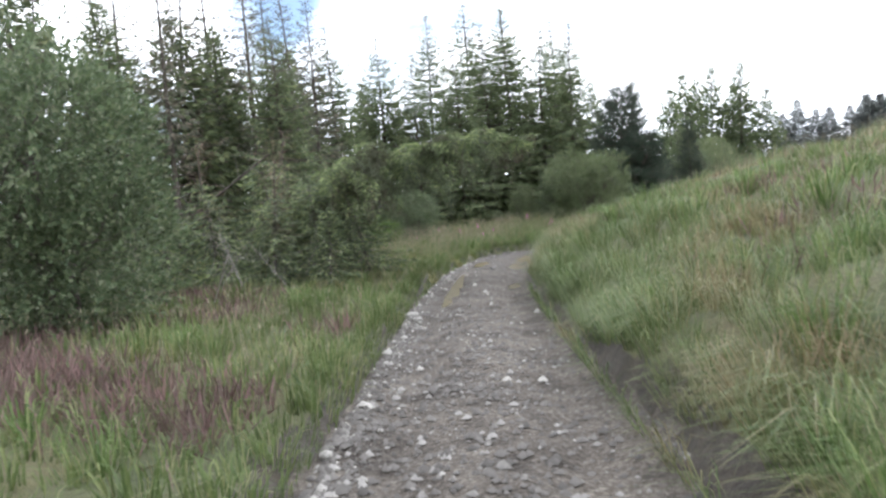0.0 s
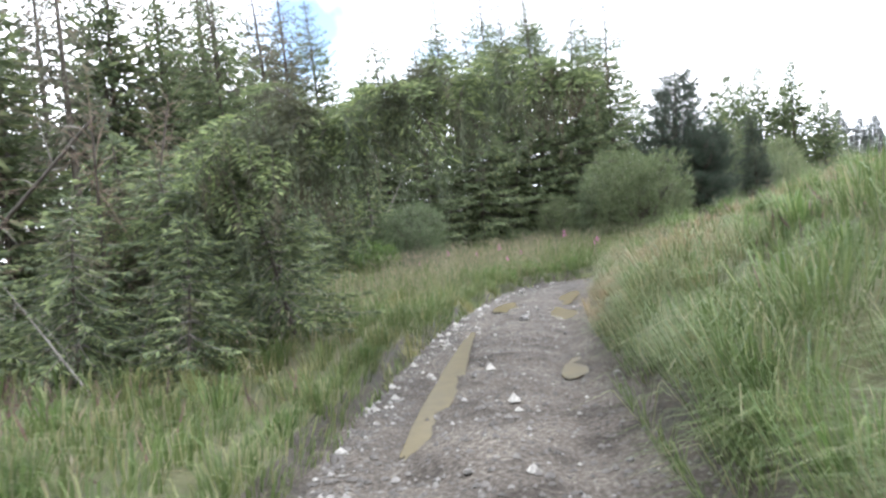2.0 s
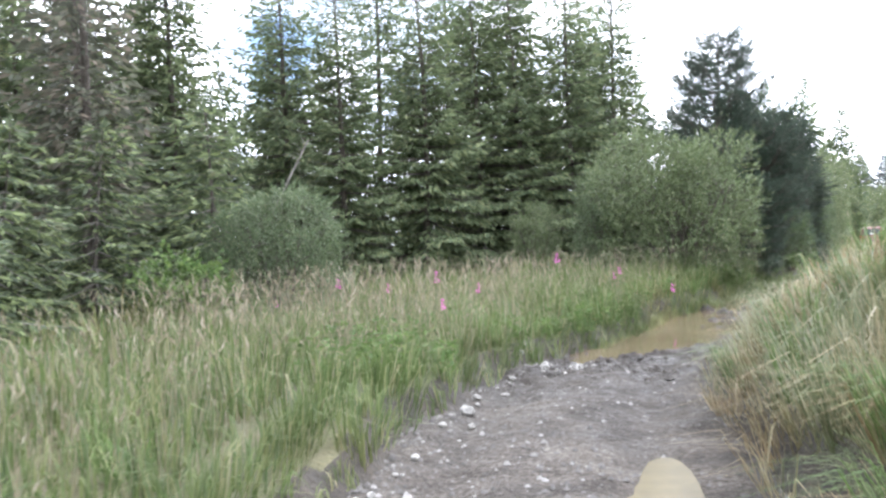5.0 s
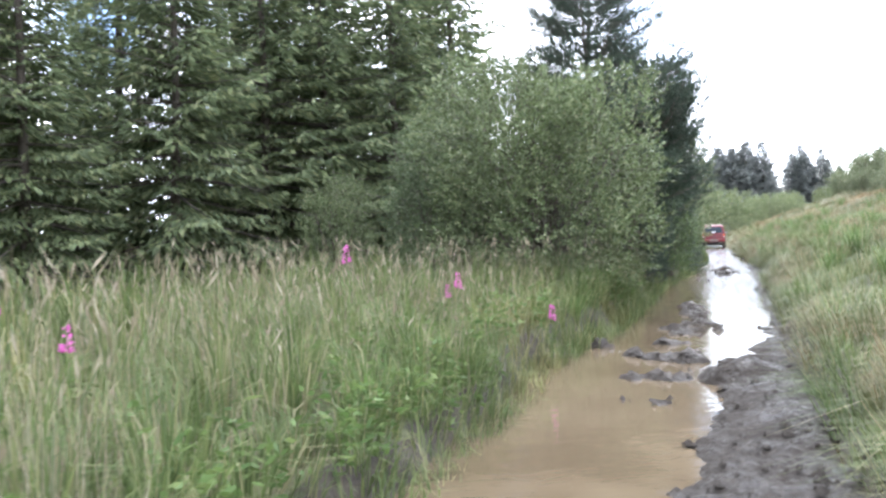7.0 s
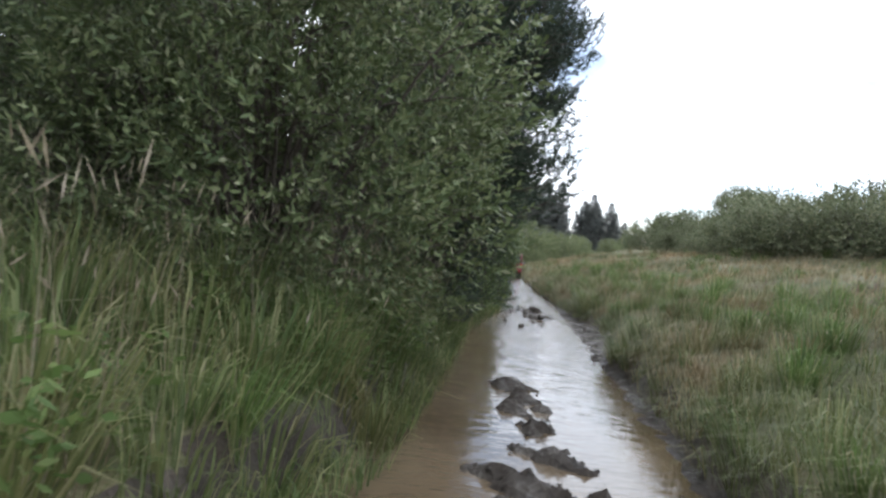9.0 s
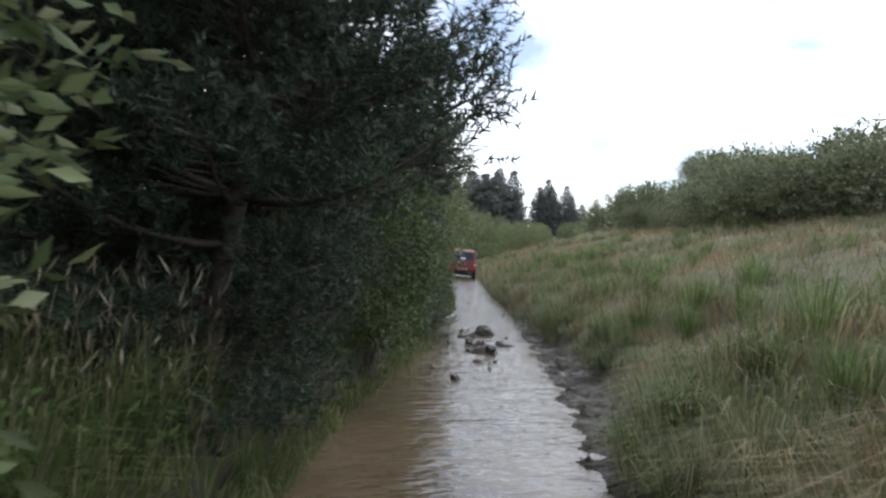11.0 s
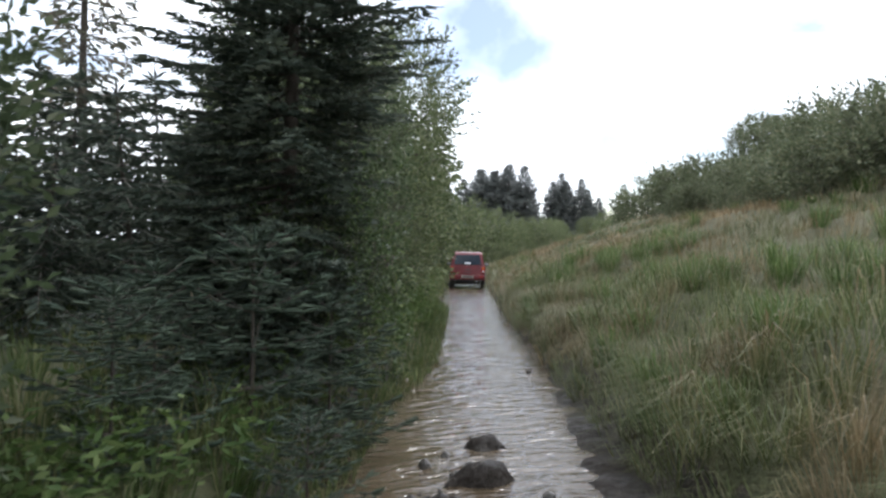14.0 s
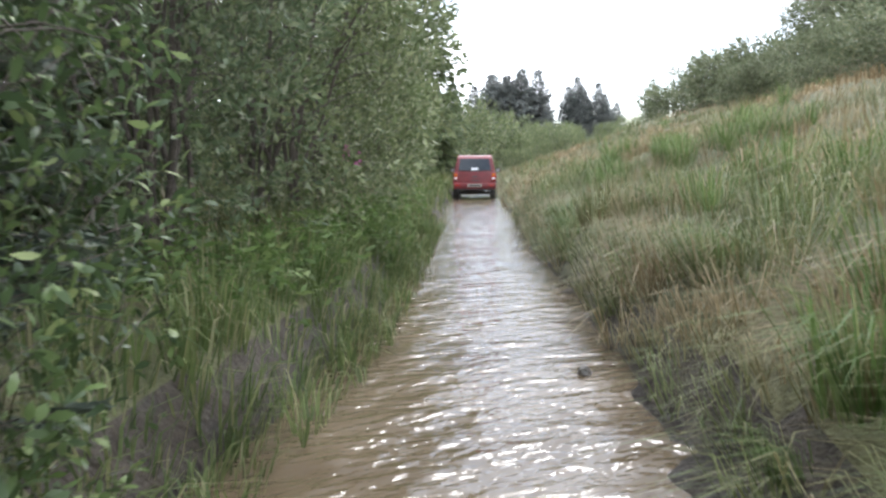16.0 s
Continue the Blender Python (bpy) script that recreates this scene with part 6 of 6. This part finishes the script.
def gravel():
    """Small broken stones all over the dry part, as one layer."""
    rng = np.random.default_rng(92)
    n = 24000
    s = rng.uniform(*np.interp([4, 37.5], LINE[:, 1], ALONG), n)
    d = rng.normal(0, 0.75, n).clip(-1.45, 1.3)
    edge = rng.uniform(size=n) < 0.35
    d = np.where(edge, -1.25 + np.abs(rng.normal(0, 0.22, n)), d)
    cx_, cy_ = np.interp(s, ALONG, LINE[:, 0]), np.interp(s, ALONG, LINE[:, 1])
    tx_, ty_ = np.interp(s, ALONG, TANGENT[:, 0]), np.interp(s, ALONG, TANGENT[:, 1])
    x, y = cx_ + ty_ * d, cy_ - tx_ * d
    z = track_height(x, y, cy_, d)
    r = rng.gamma(1.5, 0.0125, n).clip(0.006, 0.06) * np.interp(cy_, [4, 12, 20, 28, 37.5], [1, 0.85, 0.6, 0.55, 0.5])
    ob = part("gravel", fast_mesh("gravel", *chips(rng, x, y, z, r, 0.2)), M_GRAVEL)
    tagged(ob, "grey broken gravel strewn over the track", "gravel", kind="stuff")


def verge_stones():
    """Pale broken stones pushed to the edges of the dry part."""
    rng = np.random.default_rng(93)
    n = 240
    s = rng.uniform(*np.interp([6, 31], LINE[:, 1], ALONG), n)
    d = np.where(rng.uniform(size=n) < 0.8, -1.28 + np.abs(rng.normal(0, 0.16, n)), rng.uniform(-0.9, 1.2, n))
    x = np.interp(s, ALONG, LINE[:, 0]) + np.interp(s, ALONG, TANGENT[:, 1]) * d
    y = np.interp(s, ALONG, LINE[:, 1]) - np.interp(s, ALONG, TANGENT[:, 0]) * d
    z = track_height(x, y, np.interp(s, ALONG, LINE[:, 1]), d)
    ob = part("gravel", fast_mesh("verge_stones", *chips(rng, x, y, z, rng.gamma(2.2, 0.014, n).clip(0.015, 0.085), 0.25)), M_STONE)
    tagged(ob, "pale broken stones pushed to the edge of the track", "gravel", kind="stuff")


M_GRAVEL, g_nt, g_p, g_out = material("gravel_stones")
g_r = ramp_node(g_nt, [(0.0, (0.06, 0.053, 0.046)), (0.8, (0.125, 0.113, 0.10)), (1.0, (0.26, 0.245, 0.225))])
g_nt.links.new(g_nt.nodes.new("ShaderNodeNewGeometry").outputs["Random Per Island"], g_r.inputs["Fac"])
g_nt.links.new(mixed(g_nt, 0.35, g_r.outputs["Color"], noise_node(g_nt, 60, 3), "MULTIPLY"), g_p.inputs["Base Color"])
g_p.inputs["Roughness"].default_value = 0.8
gravel()
verge_stones()


# ---- the vehicle ahead ----
M_RED, M_BLACK, M_TYRE = plain("red_paint", (0.125, 0.008, 0.011), 0.42, coat=0.15), plain("black_plastic", (0.025, 0.025, 0.027), 0.55), plain("tyre_rubber", (0.03, 0.028, 0.026), 0.85)
M_GLASS, M_LAMP, M_PLATE, M_PALE, M_RIM, M_AMBER = plain("dark_glass", (0.03, 0.035, 0.04), 0.06), plain("red_lamp", (0.40, 0.03, 0.02), 0.15), plain("plate", (0.30, 0.29, 0.25), 0.5), plain("pale_sticker", (0.75, 0.76, 0.78), 0.5), plain("wheel_rim", (0.35, 0.35, 0.36), 0.35, 0.8), plain("amber_lamp", (0.62, 0.20, 0.04), 0.2)


def solid(profile, x0, x1, bevel=0.04, taper=None):
    """A side outline (y, z) carried across from x0 to x1, its edges rounded; taper draws it in above a height."""
    bm = bmesh.new()
    rows = [[bm.verts.new((x, y, z)) for y, z in profile] for x in (x0, x1)]
    bm.faces.new(rows[0])
    bm.faces.new(rows[1][::-1])
    for k in range(len(profile)):
        j = (k + 1) % len(profile)
        bm.faces.new((rows[0][j], rows[0][k], rows[1][k], rows[1][j]))
    if taper:
        z0, z1, draw = taper
        for v in bm.verts:
            v.co.x *= 1 - draw * min(max((v.co.z - z0) / (z1 - z0), 0), 1)
    bmesh.ops.recalc_face_normals(bm, faces=bm.faces)
    bmesh.ops.bevel(bm, geom=bm.edges[:], offset=bevel, segments=3, affect="EDGES", profile=0.6)
    return bm


def block(x, y, z, w, d, h, bevel=0.015):
    return solid([(y - d / 2, z - h / 2), (y + d / 2, z - h / 2), (y + d / 2, z + h / 2), (y - d / 2, z + h / 2)], x - w / 2, x + w / 2, bevel)


def drum(r, w, hole=0.0, seg=24):
    bm = bmesh.new()
    bmesh.ops.create_cone(bm, cap_ends=True, segments=seg, radius1=r, radius2=r, depth=w, matrix=Matrix.Rotation(radians(90), 4, "Y"))
    bmesh.ops.bevel(bm, geom=[e for e in bm.edges if abs((e.verts[0].co - e.verts[1].co).x) < 1e-4], offset=min(0.045, r * 0.15), segments=2, affect="EDGES")
    return bm


def off_roader():
    car = thing("car", (35.0, 88.0, -1.83), "small red boxy off-road car standing in the flooded track", "car", "", -29.7)
    body = part("body", solid([(-1.66, 0.60), (1.72, 0.60), (1.78, 0.92), (1.68, 1.06), (0.78, 1.17), (-1.68, 1.20), (-1.75, 1.02), (-1.74, 0.76)], -0.80, 0.80, 0.075), M_RED, car, "dull red painted bodywork")
    part("cabin", solid([(-1.67, 1.15), (0.76, 1.13), (0.34, 1.62), (0.16, 1.76), (-0.7, 1.82), (-1.42, 1.80), (-1.56, 1.71)], -0.77, 0.77, 0.075, (1.15, 1.82, 0.17)), M_RED, car, "red roof with rounded edges")
    part("sill", block(0, 0, 0.58, 1.46, 2.2, 0.10), M_BLACK, car)
    part("chassis", block(0, -0.1, 0.52, 0.6, 3.0, 0.10), M_BLACK, car)
    win = part("rear_window", solid([(-1.698, 1.24), (-1.65, 1.24), (-1.555, 1.685), (-1.60, 1.685)], -0.61, 0.61, 0.014, (1.2, 1.70, 0.13)), M_GLASS, car, "dark tinted rear window")
    part("sticker", solid([(-1.706, 1.265), (-1.692, 1.265), (-1.678, 1.345), (-1.692, 1.345)], -0.13, 0.13, 0.002), M_PALE, win, "white unreadable sticker")
    tailgate = part("tailgate", solid([(-1.768, 0.80), (-1.73, 0.80), (-1.70, 1.19), (-1.738, 1.19)], -0.60, 0.60, 0.015), M_RED, car, "red tailgate panel")
    part("handle", block(0.0, -1.775, 1.02, 0.20, 0.03, 0.05), M_BLACK, tailgate)
    part("plate_light", block(0.0, -1.775, 0.88, 0.30, 0.03, 0.035, 0.008), M_BLACK, tailgate)
    part("wiper", block(0.08, -1.725, 1.235, 0.46, 0.02, 0.02, 0.004), M_BLACK, win)
    for sx in (-1, 1):
        part("side_window", solid([(-1.40, 1.22), (0.52, 1.22), (0.22, 1.62), (-1.34, 1.66)], sx * 0.742 - 0.012, sx * 0.742 + 0.012, 0.006, (1.2, 1.82, 0.15)), M_GLASS, car, "dark side window")
        lamp = part("tail_lamp", block(sx * 0.705, -1.735, 1.03, 0.14, 0.07, 0.26, 0.02), M_LAMP, car, "red tail lamp")
        part("indicator", block(sx * 0.705, -1.775, 1.09, 0.10, 0.02, 0.07, 0.008), M_AMBER, lamp, "amber indicator lens")
        part("reversing_lamp", block(sx * 0.705, -1.775, 0.96, 0.10, 0.02, 0.06, 0.008), M_PALE, lamp, "white reversing lens")
        part("bumper_lamp", block(sx * 0.62, -1.852, 0.70, 0.14, 0.02, 0.05, 0.006), M_LAMP, car, "red bumper lamp")
        mirror = part("wing_mirror", solid([(0.50, 1.17), (0.60, 1.17), (0.62, 1.25), (0.59, 1.31), (0.50, 1.31)], sx * 0.90 - 0.085, sx * 0.90 + 0.085, 0.025), M_BLACK, car, "black door mirror")
        part("mirror_glass", block(sx * 0.90, 0.497, 1.24, 0.13, 0.008, 0.10, 0.003), M_RIM, mirror, "grey mirror glass")
        part("roof_rail", block(sx * 0.58, -0.6, 1.835, 0.035, 1.5, 0.03, 0.01), M_BLACK, car)
        for yy in (-1.10, 1.14):
            thing_wheel(car, sx * 0.70, yy, 0.36, drum(0.36, 0.22))
            part("wheel_arch", block(sx * 0.805, yy, 0.82, 0.06, 0.90, 0.10, 0.03), M_BLACK, car)
        part("mudflap", block(sx * 0.70, -1.50, 0.46, 0.20, 0.015, 0.24, 0.004), M_TYRE, car)
    bumper = part("bumper", solid([(-1.85, 0.62), (-1.82, 0.56), (-1.66, 0.56), (-1.66, 0.80), (-1.78, 0.80), (-1.85, 0.76)], -0.79, 0.79, 0.035), M_RED, car, "red rear bumper")
    part("bumper_lip", block(0, -1.80, 0.545, 1.36, 0.10, 0.04, 0.012), M_BLACK, bumper)
    plate = part("number_plate", block(0, -1.866, 0.70, 0.54, 0.02, 0.12, 0.004), M_PLATE, car, "dull pale plate")
    part("plate_bar", block(0, -1.879, 0.70, 0.42, 0.006, 0.05, 0.001), M_BLACK, plate)
    part("axle", block(0, -1.10, 0.40, 1.2, 0.12, 0.12, 0.04), M_BLACK, car, "muddy rear axle")
    part("fuel_tank", block(-0.15, -0.55, 0.50, 0.7, 0.6, 0.18, 0.04), M_BLACK, car)
    part("exhaust", block(0.42, -1.62, 0.50, 0.07, 0.45, 0.07, 0.03), M_RIM, car)


def thing_wheel(car, x, y, z, tyre):
    w = part("wheel", tyre, M_TYRE, car, "muddy black tyre")
    w.matrix_local = pose(x, y, z)
    rim = part("rim", drum(0.2, 0.232, seg=18), M_RIM, w, "grey steel rim")
    return w


off_roader()
